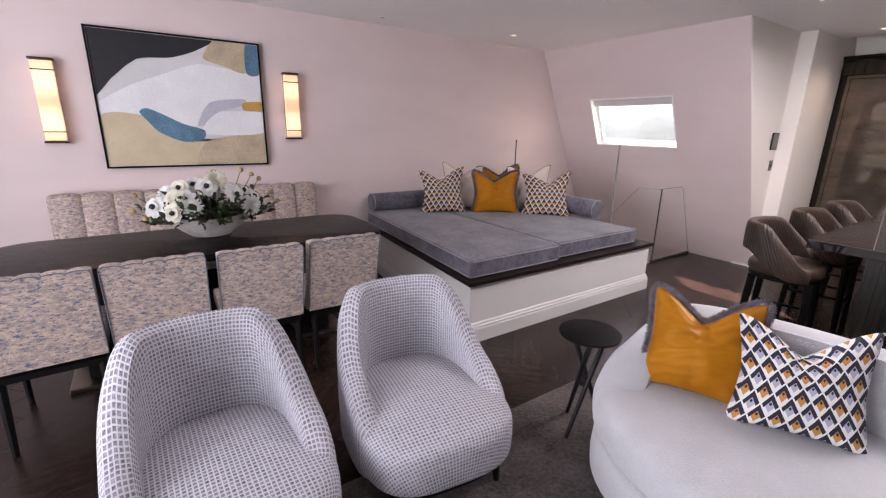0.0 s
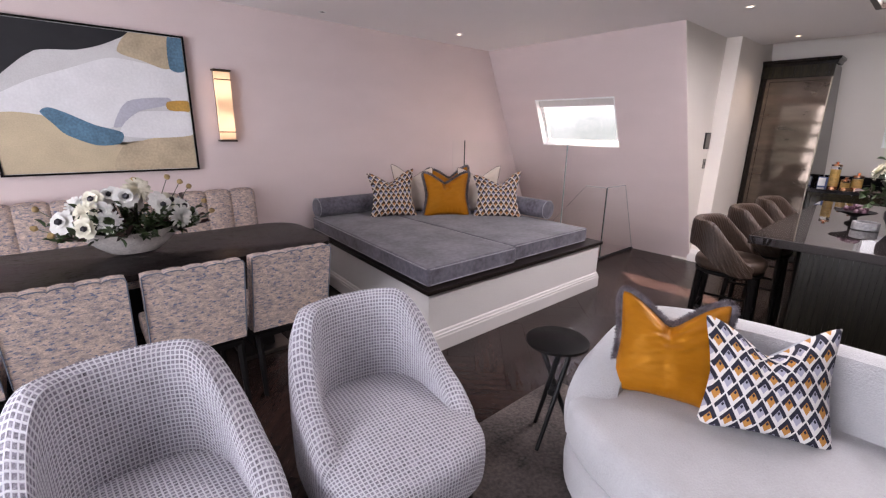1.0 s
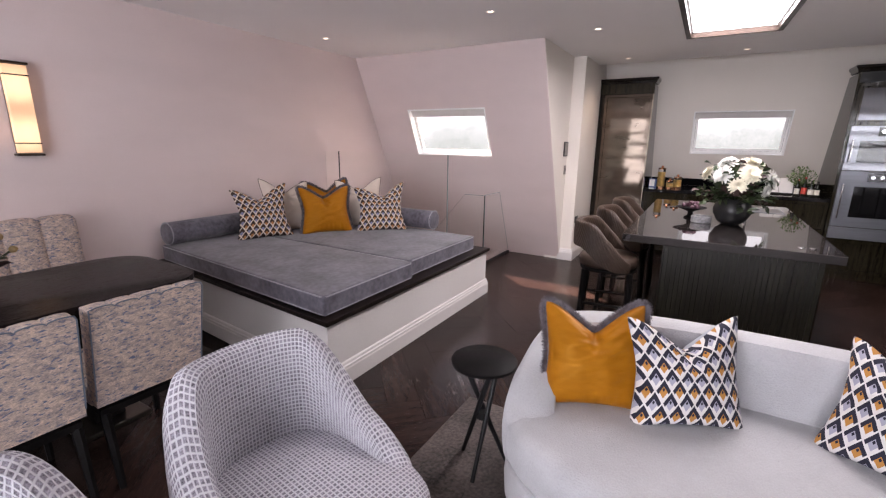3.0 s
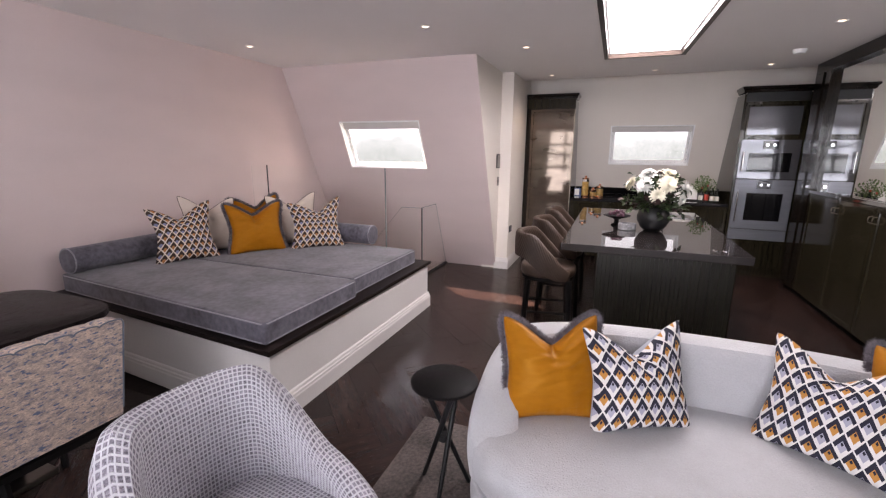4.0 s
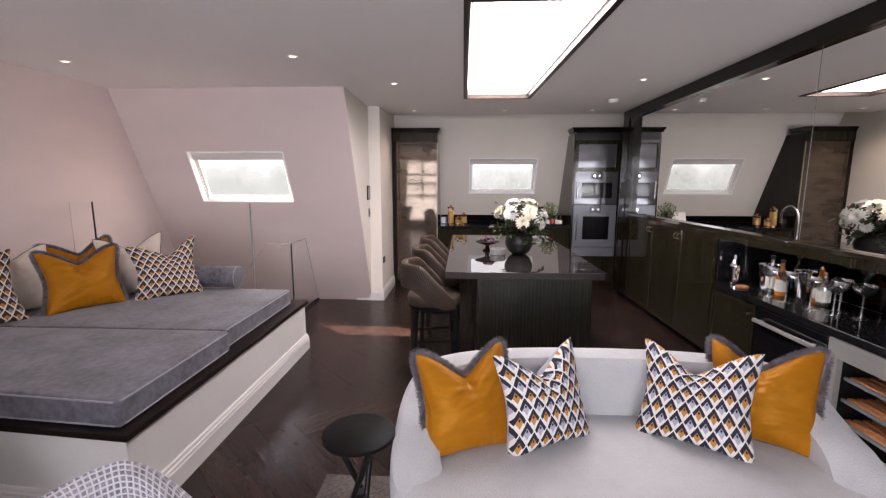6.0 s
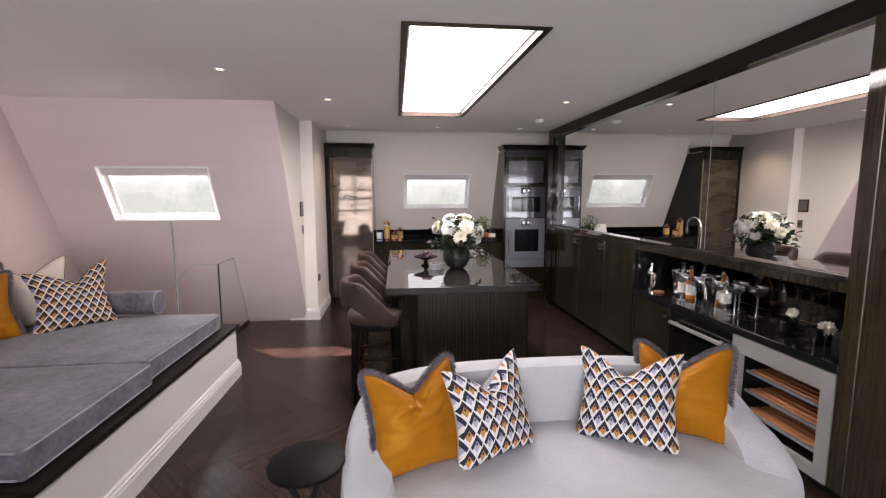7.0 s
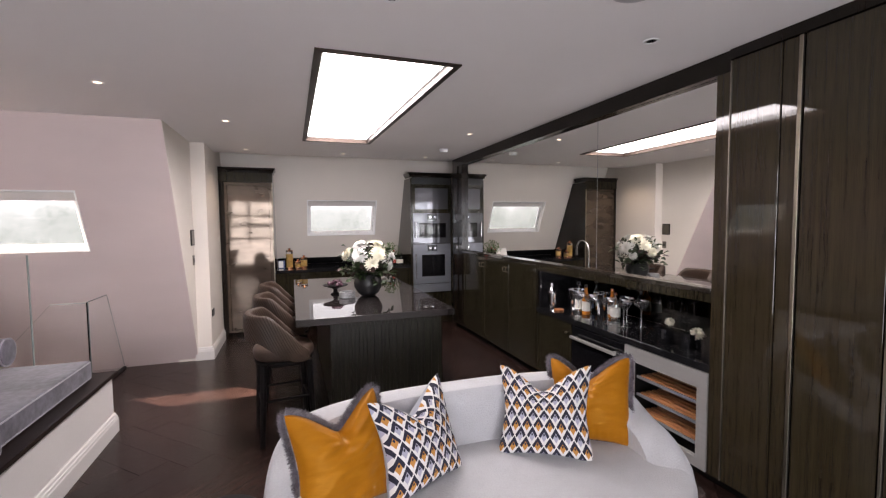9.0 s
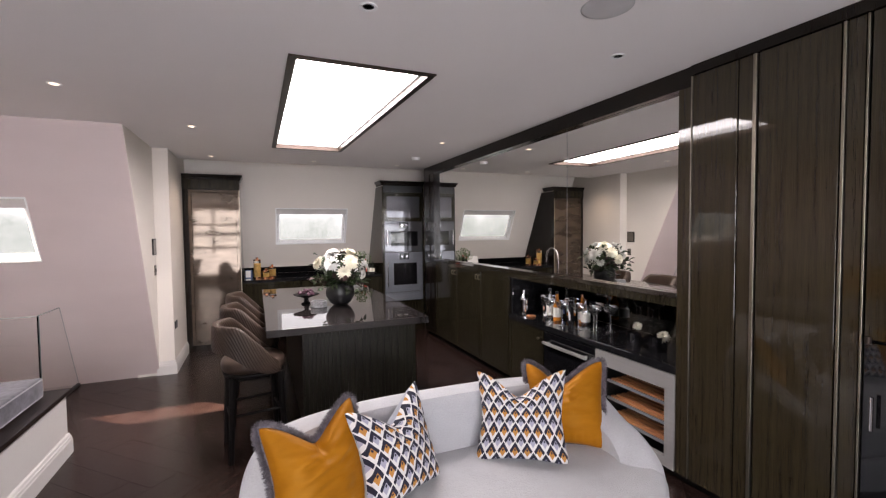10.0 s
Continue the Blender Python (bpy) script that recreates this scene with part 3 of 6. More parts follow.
# terrace glazing in the west wall
w3 = thing("window_3", "wide terrace glazing with slim white frames", "window")
w3["kind"] = "structure"
bm = B()
for y in (-0.4, 0.9, 2.2, 3.53):
    box(bm, -2.55, -2.45, y, y + 0.07, 0.1, 2.4)
box(bm, -2.55, -2.45, -0.33, 3.53, 0.1, 0.18), box(bm, -2.55, -2.45, -0.33, 3.53, 2.32, 2.4)
# unseen crossbars, added to band the reflections in the fridge door
for z in (0.62, 1.05, 1.48, 1.80):
    box(bm, -2.53, -2.47, -0.33, 3.53, z, z + 0.09)
part("window_frame", bm, "window_white", w3, smooth=None)
for y in (-0.33, 0.97, 2.27):
    g = part("pane", box(B(), -2.51, -2.50, y, y + 1.23 + 0.03, 0.18, 2.32), "pane_glass", w3, smooth=None)
    g.visible_shadow = False

# ---- rooflight ----
rl = thing("window_4", "long rooflight with a dark bronze reveal set in the ceiling", "rooflight")
rl["kind"] = "structure"
bm = B()


def shrink(pts, d):
    return [(x + (d if x < 4 else -d), y + (-d if y > 0.4 else d)) for x, y in pts]


rows = [[bm.verts.new((x, y, z)) for x, y in shrink(ko, d)] for d, z in ((-0.026, CH - 0.001), (-0.026, CH - 0.010), (0.014, CH - 0.010), (0.016, CH + 0.085))]
for a, b in zip(rows, rows[1:]):
    for k in range(4):
        bm.faces.new((a[k], a[(k + 1) % 4], b[(k + 1) % 4], b[k]))
part("reveal", bm, "bronze_dark", rl, "dark bronze lining", smooth=None)
bm = B()
a = [[bm.verts.new((x, y, z)) for x, y in shrink(ko, d)] for d, z in ((0.0165, CH + 0.030), (0.030, CH + 0.034), (0.030, CH + 0.085))]
for p_, q_ in zip(a, a[1:]):
    for k in range(4):
        bm.faces.new((p_[k], p_[(k + 1) % 4], q_[(k + 1) % 4], q_[k]))
part("inner_frame", bm, "window_white", rl, smooth=None)
# opaque glowing sheet in place of sky: lights the room, keeps the sun out
bm = B()
bm.faces.new([bm.verts.new((x, y, CH + 0.09)) for x, y in shrink(ko, 0.0)][::-1])
part("cloudy_pane", bm, "rooflight_glow", rl, "glowing sheet standing in for the sky in the glass", smooth=None)

# ---- outside ----
bm = B()
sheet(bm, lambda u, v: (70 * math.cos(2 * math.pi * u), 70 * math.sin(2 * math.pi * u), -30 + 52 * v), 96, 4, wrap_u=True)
tagged(part("backdrop", bm, "distance"), "glowing backdrop painted with a pale tree line and sky", kind="structure")

# ---- stair going down behind the daybed ----
st = thing("staircase", "dark timber stair going down beside the glass guard", "stairs")
st["kind"] = "structure"
for i in range(9):
    part("tread", box(B(), 4.02, 4.84, 2.74 + 0.18 * i, 2.96 + 0.18 * i, -0.18 * (i + 1) - 0.04, -0.18 * (i + 1), 0.006), "dark_wood", st, smooth=None)
    part("riser", box(B(), 4.02, 4.84, 2.735 + 0.18 * i, 2.75 + 0.18 * i, -0.18 * (i + 1), -0.18 * i - 0.042), "white_trim", st, smooth=None)
part("landing", box(B(), 3.96, 7.2, 2.72, WY, -2.6, -2.5), "dark_wood", st, smooth=None)
tagged(part("stair_wall", box(B(), 3.86, 3.962, 2.3, WY, -2.6, -0.03), "wall_paint", smooth=None), "plaster wall down the stairwell", kind="structure")
tagged(part("stair_wall_front", box(B(), 3.962, 7.0, 2.60, 2.72, -2.6, -0.03), "wall_paint", smooth=None), "plaster wall down the stairwell front", kind="structure")


# ---- soft goods ----
def soft_block(bm, x0, x1, y0, y1, z0, z1, r=0.03, n=14, crown=0.0, wob=0.0):
    """An upholstered block: rounded edges, slightly crowned top."""
    box(bm, x0, x1, y0, y1, z0, z1, r, 4)
    bmesh.ops.subdivide_edges(bm, edges=[e for e in bm.edges if e.calc_length() > 0.25], cuts=n, use_grid_fill=True)
    for v in bm.verts:
        u, w = (v.co.x - x0) / (x1 - x0) * 2 - 1, (v.co.y - y0) / (y1 - y0) * 2 - 1
        if v.co.z > (z0 + z1) / 2:
            v.co.z += crown * (1 - u * u) * (1 - w * w) + wob * (noise.noise(v.co * 4) * 0.6 + noise.noise(v.co * 11) * 0.3)
    return bm


def pillow(name, label, w, h, d, front, m, group="", fringe=False, piping=None, chop=0.15, back=None, seed=0):
    """A scatter cushion standing on its lower edge (local z up, front to -y), chopped in at the top between two pointed ears."""
    t = thing(name, label, "cushion", m, group)
    rng = random.Random(seed)
    lean = rng.uniform(-0.13, 0.13)
    tilt = rng.uniform(-0.03, 0.03)
    waist = 0.13 if fringe else 0.165
    waist += 0.07 if w > 0.51 else 0.0
    blunt = 0.055 if fringe else 0.035

    def shape(u, v, side):
        a, b = 2 * u - 1, 2 * v - 1
        x = a * w / 2 * (1 - waist * (1 - abs(b) ** 1.5) - 0.05 * max(0, b) * (1 - abs(a)))
        z = h / 2 + b * h / 2 * (1 - 0.06 * (1 - a * a) * (b < 0))
        q = abs(a - lean) / (1 + lean if a < lean else 1 - lean)
        soft = math.sqrt(q * q + 0.012) - 0.05
        dent = chop * (0.35 * max(0, 1 - soft) + 0.65 * (1 - math.sin(math.pi / 2 * min(1, max(0, soft)))))
        z -= dent * max(0, (b + 0.35) / 1.35) ** 1.9
        z += tilt * a * max(0, b) - 0.012 * (1 - b) * abs(a) ** 3
        near = (a * a) ** 4 * (b * b) ** 4
        x, z = x * (1 - blunt * near), z - math.copysign(blunt * h / 2 * near, b)
        e = max(0, 1 - a * a) * max(0, 1 - b * b)
        th = d / 2 * (max(0, 1 - a * a) ** 0.46) * (max(0, 1 - b * b) ** (0.46 if b > 0 else 0.34)) * (1 - 0.15 * b)
        # the knock: a sharp fold that runs down from the notch and dies out
        fold = math.exp(-((a - lean) / (0.055 + 0.16 * max(0, 0.9 - b))) ** 2) * smooth01((b - 0.05) / 0.85)
        th *= 1 - 0.78 * fold
        # creases fanning from the notch, puckers along the seams
        px, pz = a - lean, b - 0.52
        r, an = math.hypot(px, pz), math.atan2(pz, px)
        fan = math.sin(an * 9 + 3 * noise.noise(Vector((an * 1.5, seed, side)))) * math.exp(-((r - 0.28) / 0.30) ** 2)
        wr = (0.0022 if fringe else 0.0042) * fan * min(1, e * 3) * smooth01((r - 0.06) / 0.2)
        wr += (0.020 if fringe else 0.012) * noise.noise(Vector((a * 1.6 + seed, b * 1.6, side * 2.0))) * e
        wr += (0.012 if fringe else 0.009) * noise.noise(Vector((a * 2.2 + b * 1.0 + seed, b * 6 - a * 2, side * 3.0))) * e
        wr += (0.010 if fringe else 0.0055) * noise.noise(Vector((b * 11, seed, side))) * max(0, abs(a) - 0.62) / 0.38 * (1 - b * b) * (1 - a * a) * 4
        wr += (0.010 if fringe else 0.0055) * noise.noise(Vector((a * 11, seed + 9, side))) * max(0, -b - 0.62) / 0.38 * (1 - a * a) * (1 - b * b) * 4
        y = side * (th + wr) + 0.035 * (b + 1) * chop + 0.02 * a * a * max(0, b)
        return Vector((x, y, z))
    n = 44
    for nm, side, mt in (("front_cover", -1, front), ("back_cover", 1, back or front)):
        bm = B()
        sheet(bm, lambda u, v: shape(u, v, side), n, n, uvf=lambda u, v: (u * w + seed * 0.013, v * h))
        part(nm, bm, mt, t, smooth=80)
    edge = [(i / n, 0) for i in range(n)] + [(1, i / n) for i in range(n)] + [(1 - i / n, 1) for i in range(n)] + [(0, 1 - i / n) for i in range(n)]
    pts = [shape(u, v, 0) for u, v in edge]
    if piping:
        part("piping", tube(B(), pts, 0.003, 6, True), piping, t)
    if fringe:
        bm = B()
        c = Vector((0, 0, h * 0.42))
        dense = []
        for p0, p1 in zip(pts, pts[1:] + pts[:1]):
            k = max(2, int((p1 - p0).length / 0.0011))
            dense += [p0.lerp(p1, j / k) for j in range(k)]
        N = len(dense)
        for i, p in enumerate(dense):
            run = dense[(i + 9) % N] - dense[(i - 9) % N]
            out = run.cross(Vector((0, 1, 0)))
            out = out.normalized() if out.length > 1e-6 else (p - c).normalized()
            if out.dot(p - c) < 0:
                out.negate()
            run = run.normalized() * 0.0011
            for s in (-2, -1, 0, 1, 2):
                L = rng.uniform(0.014, 0.029) * (1 - 0.08 * abs(s))
                o = out * L + Vector((rng.uniform(-0.004, 0.004), s * 0.007 + rng.uniform(-0.004, 0.004), rng.uniform(-0.006, 0.003)))
                base = p + Vector((0, s * 0.0022, 0))
                bm.faces.new([bm.verts.new(base - run), bm.verts.new(base + run), bm.verts.new(base + o + run * 0.4), bm.verts.new(base + o - run * 0.4)])
        part("fringe", bm, "fringe_fur", t, "grey brush fringe", smooth=180)
        part("fringe_tape", tube(B(), pts, 0.0075, 6, True), "fringe_fur", t)
    return t


def smooth01(x):
    x = max(0.0, min(1.0, x))
    return x * x * (3 - 2 * x)


# ---- daybed ----
BX0, BX1, BY = 1.768, 3.957, 2.235


def skew(bm):
    """Shifts the daybed's head side off square, to fit the camera's view."""
    for v in bm.verts:
        v.co.x += 0.090 * (v.co.y - BY) * max(0.0, min(1.0, (2.70 - v.co.x) / 0.93))
    return bm


pl = thing("daybed_platform", "cream plastered daybed platform with dark timber top board and moulded skirting", "daybed")
part("base", skew(box(B(), BX0 + 0.012, BX1 - 0.002, BY + 0.012, WY - 0.002, 0, 0.44)), "white_trim", pl, smooth=None)
part("top_board", skew(box(B(), BX0 - 0.02, BX1 + 0.012, BY - 0.02, WY - 0.002, 0.441, 0.470, 0.005)), "dark_wood", pl, "dark stained timber board")
part("skirting", skew(profile_run(B(), [(BX0 + 0.012, WY - 0.03, -1, 0), (BX0 + 0.012, BY + 0.012, -1, -1), (BX1 - 0.002, BY + 0.012, 1, -1), (BX1 - 0.002, 2.70, 1, 0)], SKIRT)), "white_trim", pl, smooth=None)


def mattress(x0, x1, y0, y1, z0, z1, label):
    t = thing("mattress", label, "mattress", None, "daybed mattresses")
    part("cover", skew(soft_block(B(), x0, x1, y0, y1, z0, z1, 0.022, 16, 0.012, 0.008)), "velvet_grey", t)
    for z in (z0 + 0.012, z1 - 0.010):
        r = 0.03
        c = [(x0 + r, y0), (x1 - r, y0), (x1, y0 + r), (x1, y1 - r), (x1 - r, y1), (x0 + r, y1), (x0, y1 - r), (x0, y0 + r)]
        part("piping", skew(tube(B(), [(x, y, z) for x, y in c], 0.0042, 6, True)), "velvet_piping", t)
    return t


mattress(BX0 + 0.025, 2.715, BY + 0.045, 4.38, 0.472, 0.605, "grey velvet mattress with piped edges on the daybed platform")
mattress(2.725, 3.83, BY + 0.085, 4.36, 0.472, 0.605, "grey velvet mattress with piped edges beside the glass guard")


def bolster(x0, y0, x1, y1, r, label):
    t = thing("bolster", label, "cushion", None, "daybed bolsters")
    d = Vector((x1 - x0, y1 - y0, 0))
    L = d.length
    m = Matrix.Translation((x0, y0, 0.612 + r)) @ d.to_track_quat("Z", "Y").to_matrix().to_4x4()
    bm = lathe(B(), [(0.0005, 0.004), (r * 0.55, 0.0), (r * 0.9, 0.006), (r, 0.02), (r * 1.01, L * 0.3), (r * 0.99, L * 0.6), (r, L - 0.02), (r * 0.9, L - 0.006), (r * 0.5, L), (0.0005, L - 0.004)], 36)
    bmesh.ops.transform(bm, matrix=m, verts=bm.verts)
    part("cover", bm, "velvet_grey", t)
    for z in (0.012, L - 0.012):
        part("piping", tube(B(), [m @ Vector((r * math.cos(k * math.pi / 12), r * math.sin(k * math.pi / 12), z)) for k in range(24)], 0.005, 6, True), "velvet_piping", t)
    return t


bolster(1.985, 4.30, 3.86, 4.30, 0.095, "long grey velvet bolster along the north wall of the daybed")
bolster(3.85, 2.79, 3.85, 4.19, 0.095, "grey velvet bolster along the glass side of the daybed")

# cushions gathered in the corner of the daybed
TOP = 0.600
pillow("scatter_cushion", "small diamond-patterned cushion in brown, blue and cream", 0.53, 0.50, 0.19, "small_diamond_print", pose(2.67, 3.90, TOP, -14, 0, -21), "daybed cushions", seed=1)
pillow("scatter_cushion", "small diamond-patterned cushion in brown, blue and cream by the glass side", 0.54, 0.49, 0.19, "small_diamond_print", pose(3.53, 3.22, TOP, -14, 0, -41), "daybed cushions", seed=2)
pillow("scatter_cushion", "amber satin cushion with grey brush fringe", 0.52, 0.48, 0.21, "amber_satin", pose(3.15, 3.60, TOP, -13, 0, -34), "daybed cushions", fringe=True, back="cream_cloth", seed=3)
pillow("scatter_cushion", "plain cream cushion with dark piping behind the patterned one", 0.50, 0.52, 0.15, "cream_cloth", pose(3.02, 3.99, TOP, -9, 0, -20), "daybed cushions", piping="bronze_dark", seed=4)
pillow("scatter_cushion", "plain cream cushion with dark piping near the glass", 0.50, 0.52, 0.15, "cream_cloth", pose(3.58, 3.56, TOP, -9, 0, -44), "daybed cushions", piping="bronze_dark", seed=5)
pillow("scatter_cushion", "amber fringed cushion tucked into the corner", 0.48, 0.50, 0.15, "amber_satin", pose(3.38, 3.84, TOP, -9, 0, -36), "daybed cushions", fringe=True, seed=6)

# ---- glass guard round the stair ----
gp = thing("glass_guard", "frameless clear glass balustrade round the stairwell", "balustrade")
for nm, bm in (("tall_pane", box(B(), 3.972, 3.984, 2.722, WY - 0.01, 0.02, 1.365)),
               ("low_pane", None), ("side_pane", None)):
    if nm == "low_pane":
        bm = B()
        pts = [(4.872, 0.0), (X0 - 0.01, 0.0), (X0 + SLOPE * 0.87 - 0.01, 0.87), (4.872, 0.87)]
        vs = [[bm.verts.new((x, y, z)) for x, z in pts] for y in (2.712, 2.724)]
    elif nm == "side_pane":
        bm = B()
        pts = [(2.726, -0.3), (3.9, -0.9), (3.9, -0.2), (2.985, 0.865), (2.726, 0.865)]
        vs = [[bm.verts.new((x, y, z)) for y, z in pts] for x in (4.860, 4.872)]
    if nm != "tall_pane":
        n = len(vs[0])
        bm.faces.new(vs[0]), bm.faces.new(vs[1][::-1])
        for k in range(n):
            bm.faces.new((vs[0][k], vs[0][(k + 1) % n], vs[1][(k + 1) % n], vs[1][k]))
    g = part(nm, bm, "pane_glass", gp, smooth=None)
    g.visible_shadow = False
for bm in (box(B(), 3.970, 3.986, 2.716, 2.722, 0.47, 1.365), box(B(), 4.866, 4.873, 2.706, 2.711, 0.0, 0.87),
           tube(B(), [(4.872, 2.718, 0.872), (X0 + SLOPE * 0.87 - 0.01, 2.718, 0.872), (X0 - 0.01, 2.718, 0.0)], 0.004, 6),
           tube(B(), [(4.866, 2.726, 0.868), (4.866, 2.985, 0.868)], 0.004, 6)):
    part("polished_edge", bm, "edge_glass", gp, "greenish polished glass edge")
part("end_channel", box(B(), 3.971, 3.985, 4.20, 4.210, 0.47, 1.37, 0.002), "black_metal", gp, "slim black channel")
part("floor_channel", box(B(), 4.86, X0 - 0.02, 2.70, 2.736, 0.0, 0.02), "black_metal", gp)

# ---- sofa: a curved white boucle two-seater ----
def shell(bm, a, b, p, span, thick, top, bottom, nu=72):
    """An upholstered back wrapping a seat: plan superellipse, th from -span to span about +y."""
    prof = [(0.0, 0.0), (0.0, 0.25), (0.0, 0.5), (0.0, 0.75), (0.02, 0.90), (0.16, 0.98), (0.5, 1.012), (0.84, 0.98), (0.98, 0.90), (1.0, 0.75), (1.0, 0.5), (1.0, 0.25), (1.0, 0.0)]

    def f(u, v):
        th = (2 * u - 1) * span
        k = v * (len(prof) - 1)
        i = min(int(k), len(prof) - 2)
        t = k - i
        o = prof[i][0] * (1 - t) + prof[i + 1][0] * t
        hh = prof[i][1] * (1 - t) + prof[i + 1][1] * t
        e = min(1, (1 - abs(2 * u - 1)) / 0.10)
        tk = thick * (0.25 + 0.75 * math.sqrt(max(0, 1 - (1 - e) ** 2)))
        oo = (thick - tk) * 0.5 + o * tk
        q = super_pt(a - oo, b - oo, p, th)
        z0, z1 = bottom(abs(th)), top(abs(th))
        bulge = 1 + 0.012 * math.sin(math.pi * hh) * (1 if o < 0.5 else 0)
        return Vector((q.x * bulge, q.y * bulge, z0 + (z1 - z0) * hh))
    arc = [0.0]
    for i in range(nu):
        arc.append(arc[-1] + (super_pt(a - thick / 2, b - thick / 2, p, (2 * i / nu - 1) * span) - super_pt(a - thick / 2, b - thick / 2, p, (2 * (i + 1) / nu - 1) * span)).length)
    tall, rise = top(0) - bottom(0), [0.0]
    for q0, q1 in zip(prof, prof[1:]):
        rise.append(rise[-1] + math.hypot((q1[0] - q0[0]) * thick, (q1[1] - q0[1]) * tall))
    vs = sheet(bm, f, nu, 24, uvf=lambda u, v: (arc[round(u * nu)], 0.5 * (rise[math.floor(v * 12)] + rise[math.ceil(v * 12)])))
    for row in (vs[0], vs[-1]):
        for j in range(len(row) // 2):
            q = (row[j], row[j + 1], row[-2 - j], row[-1 - j])
            if len(set(q)) == 4:
                bm.faces.new(q)
            elif len(set(q)) == 3:
                bm.faces.new(list(dict.fromkeys(q)))
    return bm


def puck(bm, a, b, p, z0, z1, r, crown=0.0, n=72, uvs=True, rings=8):
    """A soft seat of superellipse plan with rounded rims and a crowned top."""
    prof = [(0.0, z0)] + [(max(0, 1 - r / b) * k / 3, z0) for k in range(1, 4)]
    for k in range(1, 6):
        t = math.pi / 2 * k / 5
        prof.append((1 - r / b * (1 - math.sin(t)), z0 + min(r, (z1 - z0) / 2) * (1 - math.cos(t))))
    prof.append((1.006, (z0 + z1) / 2))
    for k in range(0, 6):
        t = math.pi / 2 * k / 5
        prof.append((1 - r / b * (1 - math.cos(t)), z1 - min(r, (z1 - z0) / 2) * (1 - math.sin(t))))
    last = prof[-1][0]
    prof += [(last * (1 - k / rings), z1 + crown * (1 - (1 - k / rings) ** 2)) for k in range(1, rings)] + [(0.004, z1 + crown)]
    m = len(prof) - 1

    def f(u, v):
        s, z = prof[round(v * m)]
        q = super_pt(a * s, b * s, p, 2 * math.pi * u)
        return Vector((q.x, q.y, z))

    def uvf(u, v):
        s, z = prof[round(v * m)]
        q = super_pt(a * s, b * s, p, 2 * math.pi * u)
        q += q.normalized() * max(0.0, z1 - z)
        return (q.x, q.y)
    sheet(bm, f, n, m, wrap_u=True, uvf=uvf)
    return bm


sofa = thing("sofa", "curved white boucle sofa with a wrap-round back on the rug", "sofa", pose(1.76, 0.12, 0.012, 0, 0, -90))
part("base", puck(B(), 0.93, 0.49, 2.7, 0.03, 0.235, 0.03), "boucle", sofa)
part("seat", puck(B(), 0.935, 0.495, 2.7, 0.225, 0.425, 0.045, 0.012), "boucle", sofa)
sofa_span = radians(118)
part("backrest", shell(B(), 0.94, 0.51, 2.7, sofa_span, 0.19, lambda th: 0.715 - 0.305 * smooth01((th - 0.98) / 1.1), lambda th: 0.235), "boucle", sofa)
part("plinth", puck(B(), 0.86, 0.42, 2.7, 0.0, 0.035, 0.01), "black_wood", sofa)

CUSH = [("amber satin cushion with grey brush fringe at the sofa's stair end", "amber_satin", 0.43, 0.44, 0.21, (1.79, 0.74), -68, True),
        ("navy, amber and lavender diamond-print cushion", "diamond_print", 0.44, 0.43, 0.19, (1.84, 0.40), -63, False),
        ("navy, amber and lavender diamond-print cushion at the bar end", "diamond_print", 0.47, 0.44, 0.19, (1.86, -0.20), -121, False),
        ("amber satin cushion with grey brush fringe at the bar end", "amber_satin", 0.43, 0.44, 0.20, (1.90, -0.50), -122, True)]
for i, (lb, mt, w, h, d, (x, y), rz, fr_) in enumerate(CUSH):
    pillow("scatter_cushion", lb, w, h, d, mt, pose(x, y, 0.430, -16, 0, rz), "sofa cushions", fringe=fr_, back=None if fr_ else "blue_velvet", seed=11 + i, chop=0.15)

# ---- side table ----
t = thing("side_table", "small round black side table on three crossed legs", "side table", pose(1.695, 1.195, 0))
part("tabletop", lathe(B(), [(0.0005, 0.537), (0.139, 0.537), (0.146, 0.541), (0.146, 0.553), (0.141, 0.557), (0.0005, 0.557)], 48), "black_wood", t)
for k in range(3):
    an = radians(100 + 120 * k)
    p0, p1 = Vector((0.10 * math.cos(an), 0.10 * math.sin(an), 0.537)), Vector((-0.125 * math.cos(an + 0.5), -0.125 * math.sin(an + 0.5), 0.014))
    part("leg", rod(B(), p0, p1, 0.0135, 0.010, 10), "black_metal", t)
part("collar", rod(B(), (0, 0, 0.265), (0, 0, 0.295), 0.028, 0.028, 12), "black_metal", t)

# ---- rug ----
rug = thing("rug", "taupe cut-pile rug lying under the sofa and armchairs", "rug")
part("rug_body", box(B(), -1.3, 2.175, -0.95, 1.497, 0.001, 0.013, 0.004), "rug_pile", rug)

# ---- armchairs ----
def armchair(m, label):
    c = thing("armchair", label, "armchair", m, "tweed armchairs")
    span = radians(117)
    top = lambda th: 0.765 - 0.420 * smooth01((th - 0.62) / 1.45)
    part("backrest", shell(B(), 0.345, 0.40, 2.7, span, 0.105, top, lambda th: 0.15, 64), "tweed", c)
    part("seat", puck(B(), 0.338, 0.392, 3.3, 0.135, 0.352, 0.055, 0.026), "tweed", c)
    part("seat_frame", puck(B(), 0.30, 0.35, 3.3, 0.105, 0.138, 0.008), "black_wood", c)
    for x in (-0.23, 0.23):
        for y in (-0.27, 0.24):
            part("leg", rod(B(), (x * 1.03, y * 1.03, 0.0), (x, y, 0.11), 0.013, 0.022, 8), "black_wood", c)
    return c


armchair(pose(0.905, 1.47, 0.012, 0, 0, -8), "tub armchair in grey and cream checked tweed beside the side table")
